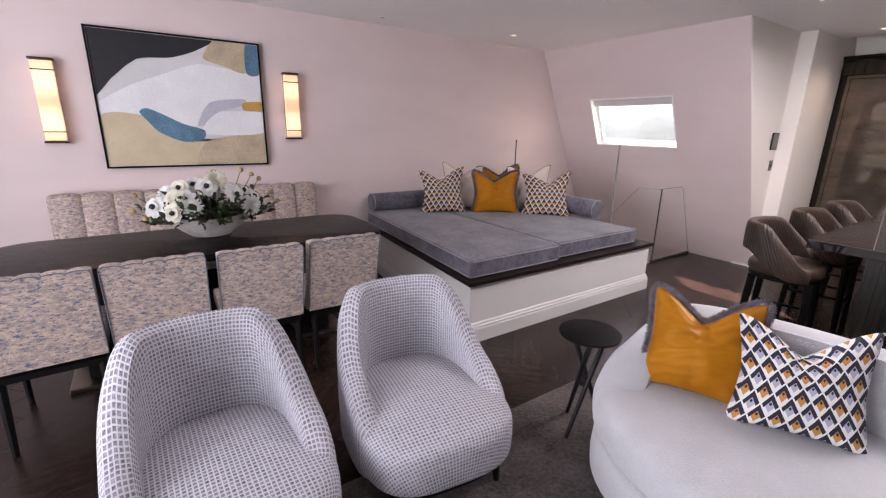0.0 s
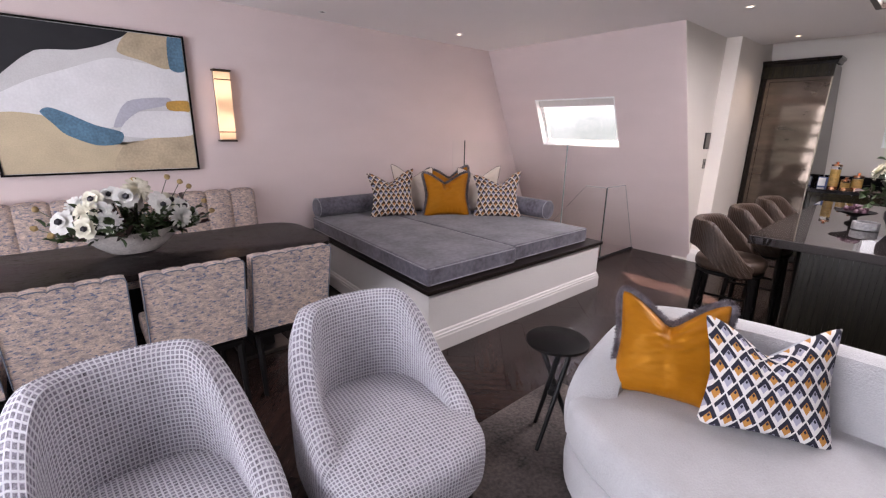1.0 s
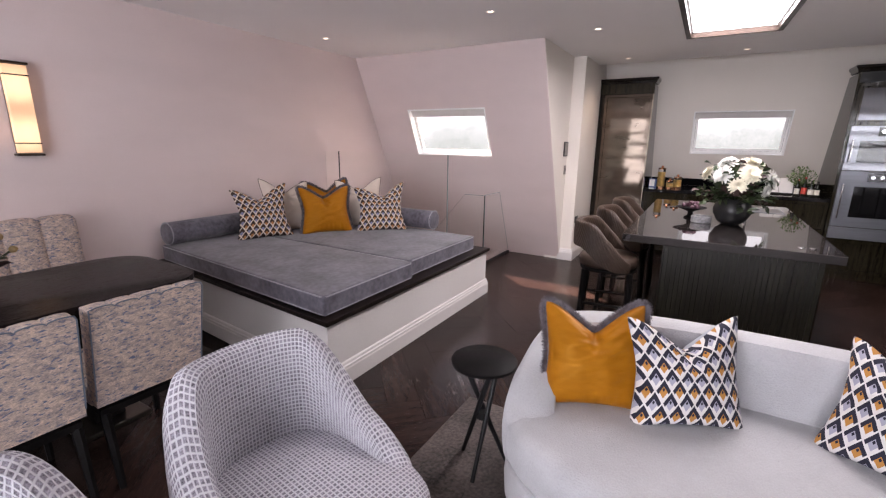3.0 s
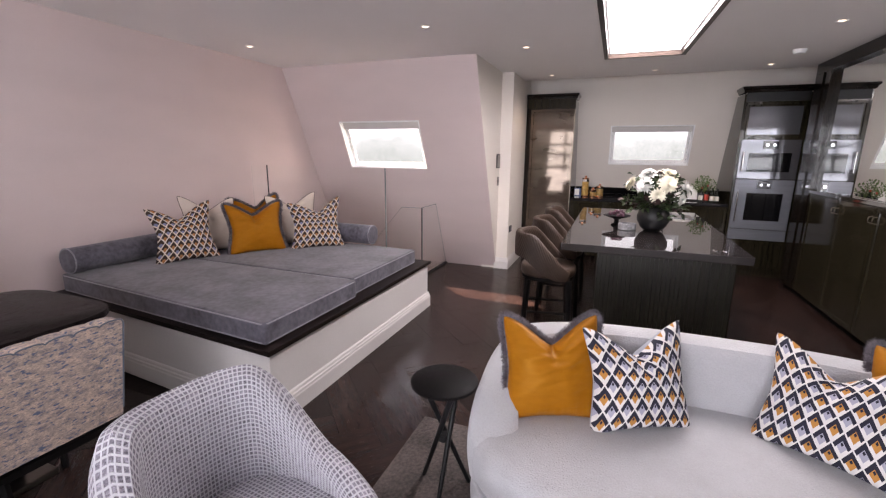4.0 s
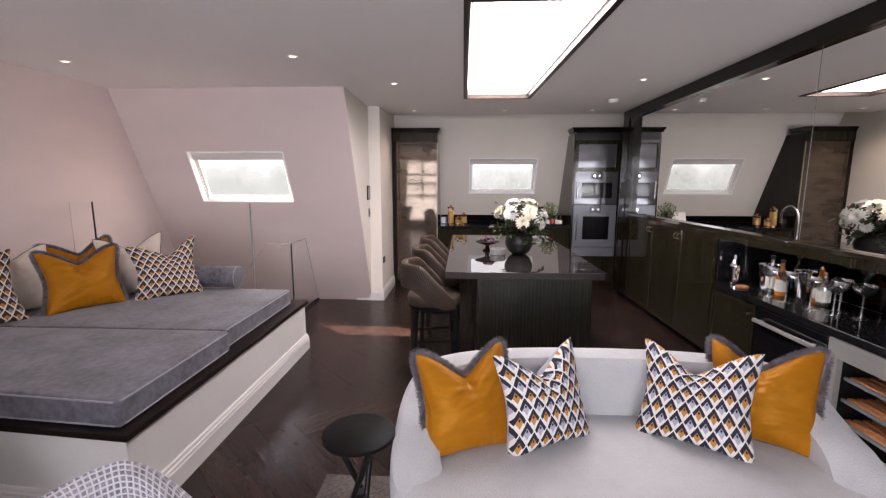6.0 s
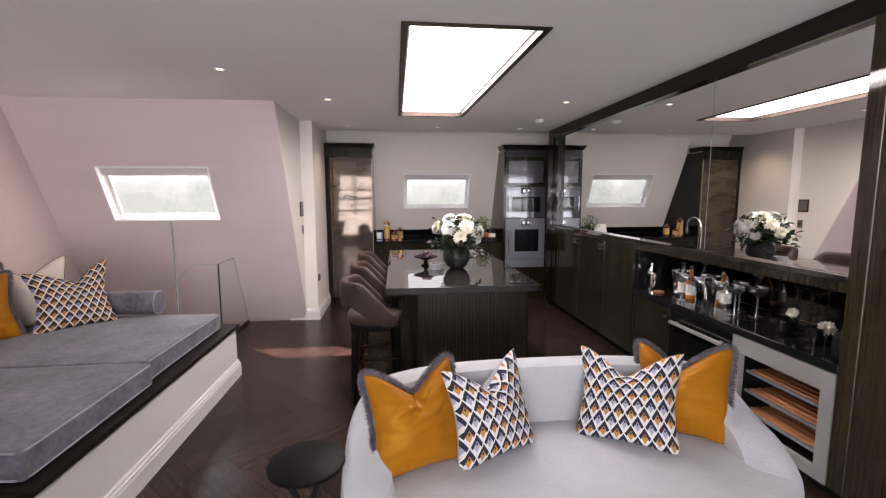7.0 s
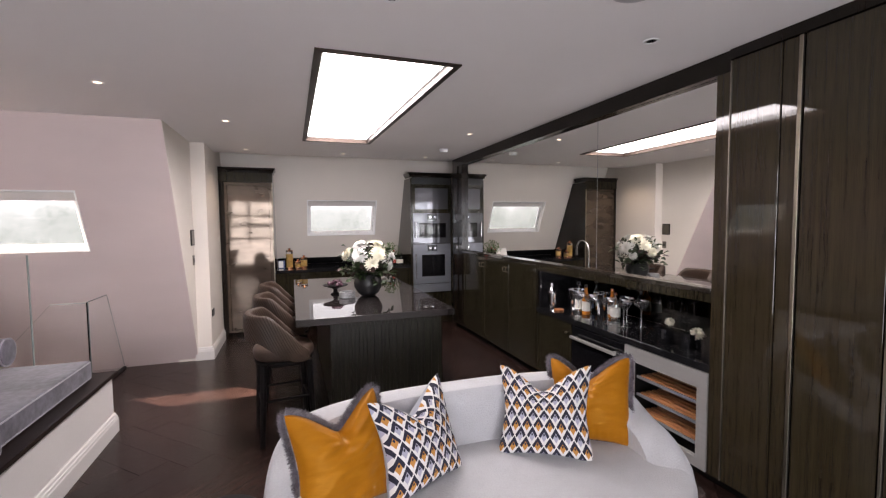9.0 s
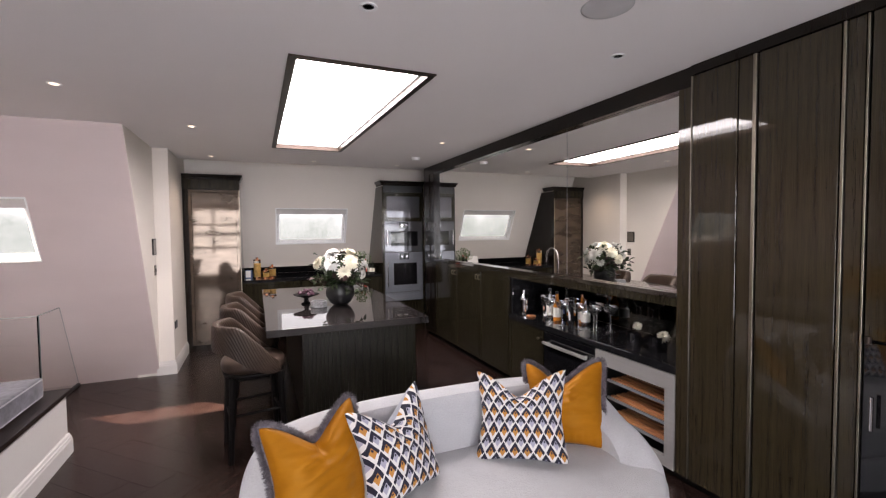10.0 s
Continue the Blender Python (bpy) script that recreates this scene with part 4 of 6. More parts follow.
armchair(pose(0.105, 1.47, 0.012, 0, 0, 2), "tub armchair in grey and cream checked tweed near the dining chairs")

# ---- dining ----
def round_rect(x0, x1, y0, y1, r, n=8):
    pts = []
    for cx, cy, a0 in ((x1 - r, y1 - r, 0), (x0 + r, y1 - r, 90), (x0 + r, y0 + r, 180), (x1 - r, y0 + r, 270)):
        pts += [(cx + r * math.cos(radians(a0 + 90 * k / n)), cy + r * math.sin(radians(a0 + 90 * k / n))) for k in range(n + 1)]
    return pts


t = thing("dining_table", "long dark-stained timber dining table with rounded corners", "dining table")
part("tabletop", plate(B(), round_rect(-0.82, 1.44, 2.80, 3.66, 0.20), 0.718, 0.752, 0.008), "table_wood", t)
for x in (-0.35, 0.95):
    part("pedestal", box(B(), x - 0.07, x + 0.07, 3.02, 3.42, 0.03, 0.718, 0.01), "black_wood", t)
    part("foot_plate", box(B(), x - 0.16, x + 0.16, 2.94, 3.50, 0.0, 0.03, 0.006), "brushed_dark", t, "dark brushed metal foot")
part("stretcher", box(B(), -0.28, 0.88, 3.19, 3.25, 0.60, 0.70, 0.005), "black_wood", t)


def dining_chair(m):
    c = thing("dining_chair", "dining chair in mottled grey-beige weave with channelled back and dark legs", "chair", m, "chairs along the table")
    w = 0.215
    # channelled back, leaning away from the table; scalloped along its top edge
    bm = B()
    n = 5

    def f(u, v):
        a = (2 * u - 1) * w
        ph = u * n % 1
        sc = math.sqrt(max(0, 1 - (2 * ph - 1) ** 2)) if 0 < u < 1 else 0
        s = v * 4
        if s < 1:
            y, z = -0.052, 0.40 + 0.445 * s
        elif s < 2:
            y, z = -0.052 + 0.09 * (s - 1), 0.845 + 0.012 * sc
        elif s < 3:
            y, z = 0.038 + 0.018 * sc, 0.845 - 0.445 * (s - 2)
        else:
            y, z = 0.038 - 0.09 * (s - 3), 0.40
        return Vector((a, y - 0.10 * (z - 0.40) / 0.45, z))
    vs = sheet(bm, f, 60, 24)
    for row in (vs[0], vs[-1]):
        bm.faces.new(row[:-1])
    bmesh.ops.remove_doubles(bm, verts=bm.verts, dist=0.0004)
    part("backrest", bm, "mottled_weave", c, smooth=50)
    back = [f(0, 0.02), f(0, 0.245), f(0.004, 0.27)] + [f(k / 60, 0.25) for k in range(1, 60)] + [f(1, 0.245), f(1, 0.02)]
    part("piping", tube(B(), [p + Vector((0, -0.003, 0.003)) for p in back], 0.003, 6), "chair_piping", c, "blue-grey piping")
    part("seat", soft_block(B(), -w, w, 0.02, 0.47, 0.375, 0.475, 0.022, 6, 0.012), "mottled_weave", c)
    part("seat_frame", box(B(), -w + 0.012, w - 0.012, -0.035, 0.455, 0.345, 0.376, 0.004), "black_wood", c)
    for x in (-w + 0.03, w - 0.03):
        for y, k in ((-0.02, -0.05), (0.43, 0.0)):
            part("leg", rod(B(), (x, y + k, 0.0), (x, y, 0.35), 0.014, 0.021, 6), "black_wood", c)
    return c


first = dining_chair(pose(-0.475, 2.55, 0, 0, 0, 2))
for x, y, r in ((-0.015, 2.56, 0), (0.47, 2.53, -1.5), (0.945, 2.535, -2)):
    copy_thing(first, pose(x, y, 0, 0, 0, r))

bn = thing("dining_bench", "channel-tufted upholstered bench in mottled weave against the wall", "bench")


def bench_back(bm):
    n, x0, x1 = 10, -0.625, 1.395

    def f(u, v):
        ph = u * n % 1
        sc = math.sqrt(max(0, 1 - (2 * ph - 1) ** 2)) if 0 < u < 1 else 0
        x = x0 + (x1 - x0) * u
        s = v * 3
        if s < 1:
            y, z = 4.30 - 0.028 * sc - 0.05 * (1 - s), 0.42 + 0.50 * s
        elif s < 2:
            y, z = 4.30 - 0.028 * sc * (2 - s) + 0.11 * (s - 1), 0.92 + 0.022 * sc + 0.02 * math.sin(math.pi * (s - 1))
        else:
            y, z = 4.41, 0.92 - 0.5 * (s - 2)
        return Vector((x, y, z))
    vs = sheet(bm, f, 120, 18)
    for row in (vs[0], vs[-1]):
        bm.faces.new(row)
    return bm


part("backrest", bench_back(B()), "mottled_weave", bn, smooth=50)
part("seat", soft_block(B(), -0.625, 1.395, 3.80, 4.29, 0.36, 0.47, 0.03, 10, 0.01), "mottled_weave", bn)
part("plinth", box(B(), -0.60, 1.37, 3.86, 4.40, 0, 0.36, 0.004), "black_wood", bn)

# ---- wall art ----
ar = thing("wall_art", "large abstract painting in sand, grey, blue and black, black frame", "painting")
AX0, AX1, AZ0, AZ1 = -0.233, 0.992, 1.133, 2.18
bm = B()
for x0, x1, z0, z1 in ((AX0, AX0 + 0.014, AZ0, AZ1), (AX1 - 0.014, AX1, AZ0, AZ1), (AX0 + 0.014, AX1 - 0.014, AZ0, AZ0 + 0.014), (AX0 + 0.014, AX1 - 0.014, AZ1 - 0.014, AZ1)):
    box(bm, x0, x1, WY - 0.045, WY - 0.003, z0, z1)
part("frame", bm, "black_wood", ar, "thin black frame", smooth=None)
mat("paint_ground", (0.60, 0.59, 0.585), 0.8, vary=0.06, scale=4, fine=120, bump=0.3)
mat("paint_black", (0.012, 0.012, 0.015), 0.7, vary=0.2, bump=0.3)
mat("paint_sand", (0.56, 0.46, 0.31), 0.8, vary=0.08, scale=6, fine=120, bump=0.3)
mat("paint_tan", (0.47, 0.38, 0.26), 0.8, vary=0.12, scale=8, bump=0.3)
mat("paint_blue", (0.085, 0.18, 0.26), 0.75, vary=0.25, scale=9, bump=0.3)
mat("paint_lilac", (0.44, 0.44, 0.50), 0.8, vary=0.08, scale=6, bump=0.3)
mat("paint_ochre", (0.48, 0.27, 0.06), 0.8, vary=0.15, bump=0.3)
mat("paint_white", (0.74, 0.735, 0.74), 0.8, vary=0.05, scale=5, bump=0.3)
part("canvas", box(B(), AX0 + 0.014, AX1 - 0.014, WY - 0.034, WY - 0.008, AZ0 + 0.014, AZ1 - 0.014), "paint_ground", ar, smooth=None)


def stroke(nm, material, pts, lift):
    """A painted field: a smooth closed curve through a few corner points of the canvas (0..1 across, 0..1 down)."""
    k, out = len(pts), []
    for i in range(k):
        p0, p1, p2, p3 = (Vector((*pts[(i + j) % k], 0)) for j in (-1, 0, 1, 2))
        for s in range(6):
            t_ = s / 6
            q = 0.5 * ((2 * p1) + (p2 - p0) * t_ + (2 * p0 - 5 * p1 + 4 * p2 - p3) * t_ * t_ + (3 * p1 - p0 - 3 * p2 + p3) * t_ ** 3)
            q = q * 0.75 + p1.lerp(p2, t_) * 0.25
            out.append((min(max(q.x, 0.014), 0.986), min(max(q.y, 0.016), 0.984)))
    bm = B()
    y = WY - 0.0345 - lift
    f = bm.faces.new([bm.verts.new((AX0 + (AX1 - AX0) * u, y, AZ1 - (AZ1 - AZ0) * v)) for u, v in out])
    bmesh.ops.triangulate(bm, faces=[f])
    part(nm, bm, material, ar, smooth=None)


stroke("painted_field", "paint_white", [(0.0, 0.62), (-0.01, 0.54), (0.19, 0.39), (0.39, 0.29), (0.59, 0.2), (0.79, 0.22), (1.0, 0.24), (0.98, 0.46), (0.84, 0.47), (0.66, 0.48), (0.55, 0.67), (0.39, 0.74), (0.22, 0.6)], 0.0004)
stroke("painted_field", "paint_black", [(-0.02, 0.48), (0.1, 0.35), (0.25, 0.2), (0.44, 0.17), (0.58, 0.11), (0.7, 0.01), (0.4, -0.02), (-0.02, -0.02)], 0.0008)
stroke("painted_field", "paint_tan", [(0.63, 0.15), (0.72, 0.0), (0.91, 0.0), (0.9, 0.24), (0.75, 0.2)], 0.0012)
stroke("painted_field", "paint_blue", [(0.91, 0.0), (1.0, 0.0), (0.99, 0.24), (0.9, 0.24)], 0.0016)
stroke("painted_field", "paint_sand", [(0.0, 0.62), (0.22, 0.6), (0.39, 0.74), (0.58, 0.8), (0.75, 0.75), (1.02, 0.72), (1.02, 1.02), (-0.02, 1.02)], 0.0020)
stroke("painted_field", "paint_tan", [(0.58, 0.81), (0.75, 0.76), (1.01, 0.73), (1.01, 1.01), (0.54, 1.01)], 0.0024)
stroke("painted_field", "paint_lilac", [(0.55, 0.67), (0.64, 0.49), (0.86, 0.45), (0.87, 0.5), (0.69, 0.56), (0.63, 0.65)], 0.0028)
stroke("painted_field", "paint_ochre", [(0.86, 0.48), (0.98, 0.47), (0.98, 0.55), (0.86, 0.54)], 0.0032)
stroke("painted_field", "paint_white", [(0.61, 0.64), (0.7, 0.56), (0.86, 0.55), (0.99, 0.56), (1.0, 0.72), (0.75, 0.75), (0.58, 0.73)], 0.0036)
stroke("painted_field", "paint_blue", [(0.22, 0.58), (0.26, 0.55), (0.33, 0.58), (0.46, 0.66), (0.59, 0.71), (0.57, 0.79), (0.45, 0.8), (0.32, 0.73), (0.27, 0.66)], 0.0040)


# ---- wall lights ----
def sconce(x, z0, z1):
    c = (z0 + z1) / 2
    h = (z1 - z0) / 2
    s = thing("wall_light", "glowing alabaster wall light with dark bronze end straps", "wall light", pose(x, WY, c), "wall lights beside the painting")
    bm = B()
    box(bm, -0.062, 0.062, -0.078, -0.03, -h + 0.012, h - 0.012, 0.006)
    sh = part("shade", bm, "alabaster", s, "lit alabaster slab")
    for z in (-h, h):
        part("end_cap", box(B(), -0.070, 0.070, -0.084, -0.004, z - 0.007, z + 0.007, 0.002), "bronze_dark", s, "dark bronze end cap")
    for z in (-h + 0.075, h - 0.075):
        part("strap", box(B(), -0.0645, 0.0645, -0.0805, -0.028, z - 0.004, z + 0.004), "bronze_dark", s, "dark bronze strap")
    part("back_plate", box(B(), -0.058, 0.058, -0.028, -0.001, -h + 0.01, h - 0.01, 0.002), "bronze_dark", s)
    return s


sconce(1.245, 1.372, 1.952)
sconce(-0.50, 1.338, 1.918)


# ---- fitted wall along the south side ----
def panel_front(bm, x0, x1, z0, z1, y=CABY, rail=0.055, lift=0.008):
    """A framed door front facing +y: raised rails round a sunk panel."""
    box(bm, x0, x1, y - 0.022, y, z0, z1)
    bm.normal_update()
    f = max(bm.faces, key=lambda q: q.normal.y)
    bmesh.ops.inset_region(bm, faces=[f], thickness=rail, depth=0)
    bmesh.ops.inset_region(bm, faces=[f], thickness=0.006, depth=-lift)
    return bm


def pull(parent, x, z0, z1, y=CABY):
    bm = B()
    tube(bm, [(x, y, z0), (x, y + 0.026, z0 + 0.004), (x, y + 0.03, (z0 + z1) / 2), (x, y + 0.026, z1 - 0.004), (x, y, z1)], 0.0042, 8)
    return part("handle", bm, "bronze_strip", parent, "slim bronze pull handle")


# tall lacquered doors
TALL = [(1.605, 1.868), (1.165, 1.505), (0.62, 1.065), (0.14, 0.60), (-0.34, 0.12), (-0.82, -0.36), (-1.30, -0.84), (-1.78, -1.32), (-2.38, -1.80)]
for i, (x0, x1) in enumerate(TALL):
    u = thing("tall_cabinet", "tall high-gloss brown-grey veneer cabinet door", "cabinet", None, "tall cabinets")
    low = 1.09 if i == 2 else 0.06
    part("body", box(B(), x0, x1, -2.0, CABY - 0.024, low, 2.44), "veneer_frame", u, smooth=None)
    part("door", box(B(), x0 + 0.003, x1 - 0.003, CABY - 0.024, CABY, low, 2.44, 0.002, 1), "veneer_door", u)
u = thing("cabinet_trim", "dark veneer uprights with bronze strips between the tall doors", "trim")
for x0, x1 in ((1.535, 1.602), (1.085, 1.143)):
    part("upright", box(B(), x0, x1, -2.0, CABY - 0.004, 0.06, 2.44), "veneer_door", u, smooth=None)
for x0, x1 in ((1.512, 1.530), (1.148, 1.160), (1.070, 1.078), (1.868, 1.874)):
    part("metal_strip", box(B(), x0, x1, CABY - 0.02, CABY + 0.004, 0.06, 2.44, 0.001, 1), "bronze_strip", u, "brushed bronze strip", smooth=None)
u = thing("glass_cabinet", "black glass-fronted drinks cabinet below a tall door", "cabinet")
part("body", box(B(), 0.62, 1.066, -2.0, CABY - 0.02, 0.06, 1.086), "black_stone", u, smooth=None)
part("door", box(B(), 0.625, 1.062, CABY - 0.02, CABY + 0.001, 0.07, 1.08, 0.003, 1), "black_glass", u)
part("handle", rod(B(), (1.02, CABY + 0.03, 0.72), (1.02, CABY + 0.03, 0.86), 0.007), "chrome", u, "chrome pull handle")
part("hinge", rod(B(), (1.045, CABY + 0.012, 1.075), (1.045, CABY + 0.012, 1.105), 0.011), "bronze_dark", u)

fw = thing("mirror_wall_frame", "dark veneer beam and posts framing the wall mirror", "panelling")
part("beam", box(B(), 1.874, 6.28, -2.0, CABY, 2.385, CH - 0.002), "veneer_frame", fw, smooth=None)
part("tall_beam", box(B(), -2.38, 1.872, -2.0, CABY + 0.012, 2.444, CH - 0.002), "veneer_frame", fw, smooth=None)
part("post", box(B(), 1.876, 1.955, -2.0, CABY, 0.06, 2.383), "veneer_door", fw, smooth=None)
part("end_panel", box(B(), 5.905, 6.28, -2.0, CABY, 0.06, 2.383), "veneer_frame", fw, smooth=None)
part("end_post", box(B(), 6.05, 6.09, CABY + 0.001, CABY + 0.012, 0.06, 2.383), "veneer_frame", fw, smooth=None)
part("plinth", box(B(), -2.38, 6.28, -2.0, CABY - 0.05, 0.0, 0.058), "black_wood", fw, smooth=None)
mi = thing("wall_mirror", "wide wall mirror in two panes above the bar ledge", "mirror")
for x0, x1 in ((1.985, 3.036), (3.040, 5.90)):
    part("pane", box(B(), x0, x1, CABY - 0.062, CABY - 0.050, 1.172, 2.383), "mirror", mi, smooth=None)
part("bevel", box(B(), 1.958, 1.983, CABY - 0.058, CABY - 0.042, 1.172, 2.383), "steel", mi, "bright bevelled edge", smooth=None)
part("joint_strip", box(B(), 3.0365, 3.0395, CABY - 0.052, CABY - 0.049, 1.172, 2.383), "steel", mi, smooth=None)
lg = thing("bar_ledge", "polished veneer ledge under the mirror", "shelf")
part("ledge", box(B(), 1.957, 5.90, CABY - 0.068, CABY + 0.004, 1.138, 1.170, 0.002, 1), "ledge_lacquer", lg)
part("fascia", box(B(), 1.957, 3.885, CABY - 0.03, CABY, 1.085, 1.136), "veneer", lg, smooth=None)

# bar niche
nb = thing("bar_niche", "open bar niche lined with polished black stone", "niche")
part("counter", box(B(), 1.957, 3.885, -1.93, CABY + 0.002, 0.665, 0.715, 0.002, 1), "black_stone", nb)
part("niche_back", box(B(), 1.957, 3.885, -1.95, -1.93, 0.715, 1.138), "dark_mirror", nb, smooth=None)
for x0, x1 in ((1.957, 1.972), (3.87, 3.885)):
    part("niche_side", box(B(), x0, x1, -1.93, CABY - 0.03, 0.717, 1.084), "black_stone", nb, smooth=None)
part("niche_top", box(B(), 1.957, 3.885, -1.93, CABY - 0.03, 1.086, 1.10), "black_stone", nb, smooth=None)

# base cabinets below the mirror
for i, (x0, x1) in enumerate(((3.89, 4.535), (4.54, 5.195), (5.20, 5.855))):
    u = thing("base_cabinet", "glossy dark olive veneer base cabinet with framed door", "cabinet", None, "base cabinets under the mirror")
    part("body", box(B(), x0, x1, -2.0, CABY - 0.024, 0.06, 1.136), "veneer_frame", u, smooth=None)
    d = part("door", panel_front(B(), x0 + 0.004, x1 - 0.004, 0.075, 1.128), "veneer", u)
    for x in ((x1 - 0.03,) if i == 0 else (x0 + 0.03, x1 - 0.03) if i == 1 else (x0 + 0.03,)):
        pull(d, x, 1.0, 1.055)
u = thing("base_cabinet", "glossy dark olive veneer cupboard under the bar counter", "cabinet", None, "base cabinets under the mirror")
part("body", box(B(), 3.30, 3.885, -2.0, CABY - 0.024, 0.06, 0.662), "veneer_frame", u, smooth=None)
d = part("door", panel_front(B(), 3.305, 3.88, 0.075, 0.655), "veneer", u)
part("handle", rod(B(), (3.36, CABY, 0.58), (3.36, CABY + 0.022, 0.58), 0.007, 0.011, 12), "bronze_strip", d, "small bronze knob")
u = thing("undercounter_freezer", "black glass drawer appliance with a chrome bar handle", "appliance")
part("body", box(B(), 2.645, 3.295, -2.0, CABY - 0.02, 0.06, 0.662), "black_metal", u, smooth=None)
part("control_panel", box(B(), 2.65, 3.29, CABY - 0.02, CABY, 0.575, 0.655, 0.002, 1), "black_glass", u)
part("front", box(B(), 2.65, 3.29, CABY - 0.02, CABY + 0.002, 0.08, 0.57, 0.002, 1), "black_glass", u)
part("handle", box(B(), 2.70, 3.25, CABY + 0.03, CABY + 0.055, 0.560, 0.582, 0.004), "steel_bright", u, "bright steel bar handle")
for x in (2.74, 3.21):
    part("handle_post", box(B(), x - 0.008, x + 0.008, CABY, CABY + 0.032, 0.563, 0.578), "steel_bright", u, smooth=None)
u = thing("wine_cooler", "stainless steel wine cooler with beech shelves behind glass", "wine cooler")
bm = B()
for x0, x1, z0, z1 in ((1.96, 2.03, 0.06, 0.66), (2.57, 2.64, 0.06, 0.66), (2.03, 2.57, 0.06, 0.12), (2.03, 2.57, 0.555, 0.66)):
    box(bm, x0, x1, CABY - 0.03, CABY + 0.006, z0, z1)
part("door_frame", bm, "steel_bright", u, "brushed steel door frame", smooth=None)
part("back_panel", box(B(), 1.98, 2.62, -1.96, -1.94, 0.06, 0.66), "black_metal", u, smooth=None)
for z in (0.17, 0.30, 0.43):
    bm = B()
    for k in range(9):
        box(bm, 2.035, 2.565, -1.90 + 0.052 * k, -1.868 + 0.052 * k, z, z + 0.016)
    part("shelf", bm, "beech", u, "slatted beech shelf", smooth=None)
    part("shelf_front", box(B(), 2.032, 2.568, CABY - 0.058, CABY - 0.045, z - 0.002, z + 0.016), "steel", u, smooth=None)
g = part("glass_door", box(B(), 2.03, 2.57, CABY - 0.012, CABY - 0.006, 0.12, 0.555), "pane_glass", u, smooth=None)
g.visible_shadow = False

# ---- bar things ----
def on_bar(name, label, category, x, y, group=""):
    return thing(name, label, category, pose(x, y, 0.7155), group)


t = on_bar("cocktail_shaker", "polished steel cocktail shaker standing in the bar niche", "shaker", 3.775, -1.49)
part("cup", lathe(B(), [(0.0005, 0), (0.030, 0), (0.034, 0.01), (0.042, 0.14), (0.043, 0.15), (0.0005, 0.15)], 24), "chrome", t)
part("lid", lathe(B(), [(0.043, 0.151), (0.041, 0.165), (0.024, 0.20), (0.020, 0.205), (0.020, 0.235), (0.015, 0.245), (0.0005, 0.246)], 24), "chrome", t)
for x, y, s in ((3.62, -1.66, 0.86), (3.36, -1.74, 0.82)):
    t = on_bar("ice_bucket", "polished steel ice bucket in the bar niche", "ice bucket", x, y, "ice buckets")
    part("bucket", lathe(B(), [(0.0005, 0), (0.070 * s, 0), (0.074 * s, 0.006), (0.092 * s, 0.185), (0.098 * s, 0.19), (0.098 * s, 0.195), (0.088 * s, 0.195), (0.070 * s, 0.02), (0.0005, 0.018)], 32), "chrome", t)
    part("handle", tube(B(), [(0.098 * s, 0, 0.15), (0.118 * s, 0, 0.155), (0.118 * s, 0, 0.17), (0.098 * s, 0, 0.175)], 0.005), "chrome", t)
t = on_bar("coaster", "round pale wood coaster on the black bar counter", "coaster", 3.64, -1.475)
part("disc", lathe(B(), [(0.0005, 0), (0.044, 0), (0.046, 0.003), (0.046, 0.012), (0.043, 0.015), (0.0005, 0.015)], 28), "beech", t)


def bottle(x, y, h, r, glass, label_m, liquid, lb):
    t = on_bar("spirit_bottle", lb, "bottle", x, y, "bottles in the bar niche")
    part("bottle_body", lathe(B(), [(0.0005, 0), (r * 0.95, 0), (r, 0.008), (r, h * 0.55), (r * 0.92, h * 0.62), (0.016, h * 0.74), (0.013, h * 0.9), (0.015, h * 0.91), (0.0005, h * 0.915)], 24), glass, t)
    part("cap", lathe(B(), [(0.0005, h * 0.916), (0.0155, h * 0.916), (0.0155, h), (0.0005, h)], 16), "black_metal" if r < 0.037 else "copper", t)
    part("paper_label", lathe(B(), [(r * 1.012, h * 0.12), (r * 1.015, h * 0.12), (r * 1.015, h * 0.45), (r * 1.012, h * 0.45)], 24), label_m, t)


bottle(3.505, -1.60, 0.285, 0.034, "thin_glass", "label_paper", None, "clear spirit bottle with a pale printed label")
bottle(3.405, -1.605, 0.27, 0.036, "amber_liquid", "label_paper", None, "amber liqueur bottle with a pale label")
bottle(3.215, -1.74, 0.255, 0.040, "amber_liquid", "label_paper", None, "squat amber whisky bottle with a copper cap")
bottle(3.13, -1.70, 0.235, 0.040, "thin_glass", "label_paper", None, "squat clear gin bottle with a pale label")
bottle(3.47, -1.77, 0.30, 0.035, "bottle_green", "blue_label", None, "dark bottle with a blue label at the back")


def coupe(x, y):
    t = on_bar("coupe_glass", "clear coupe glass on the black bar counter", "glass", x, y, "coupe glasses")
    t.scale = (1.12, 1.12, 1.12)
    part("bowl", lathe(B(), [(0.0005, 0.128), (0.012, 0.129), (0.036, 0.145), (0.051, 0.172), (0.054, 0.192), (0.0515, 0.192), (0.0485, 0.173), (0.034, 0.149), (0.012, 0.133), (0.0005, 0.132)], 28), "thin_glass", t)
    part("stem", lathe(B(), [(0.0005, 0), (0.038, 0), (0.038, 0.0025), (0.010, 0.006), (0.0052, 0.014), (0.0044, 0.06), (0.006, 0.1275), (0.0005, 0.1276)], 20), "thin_glass", t)


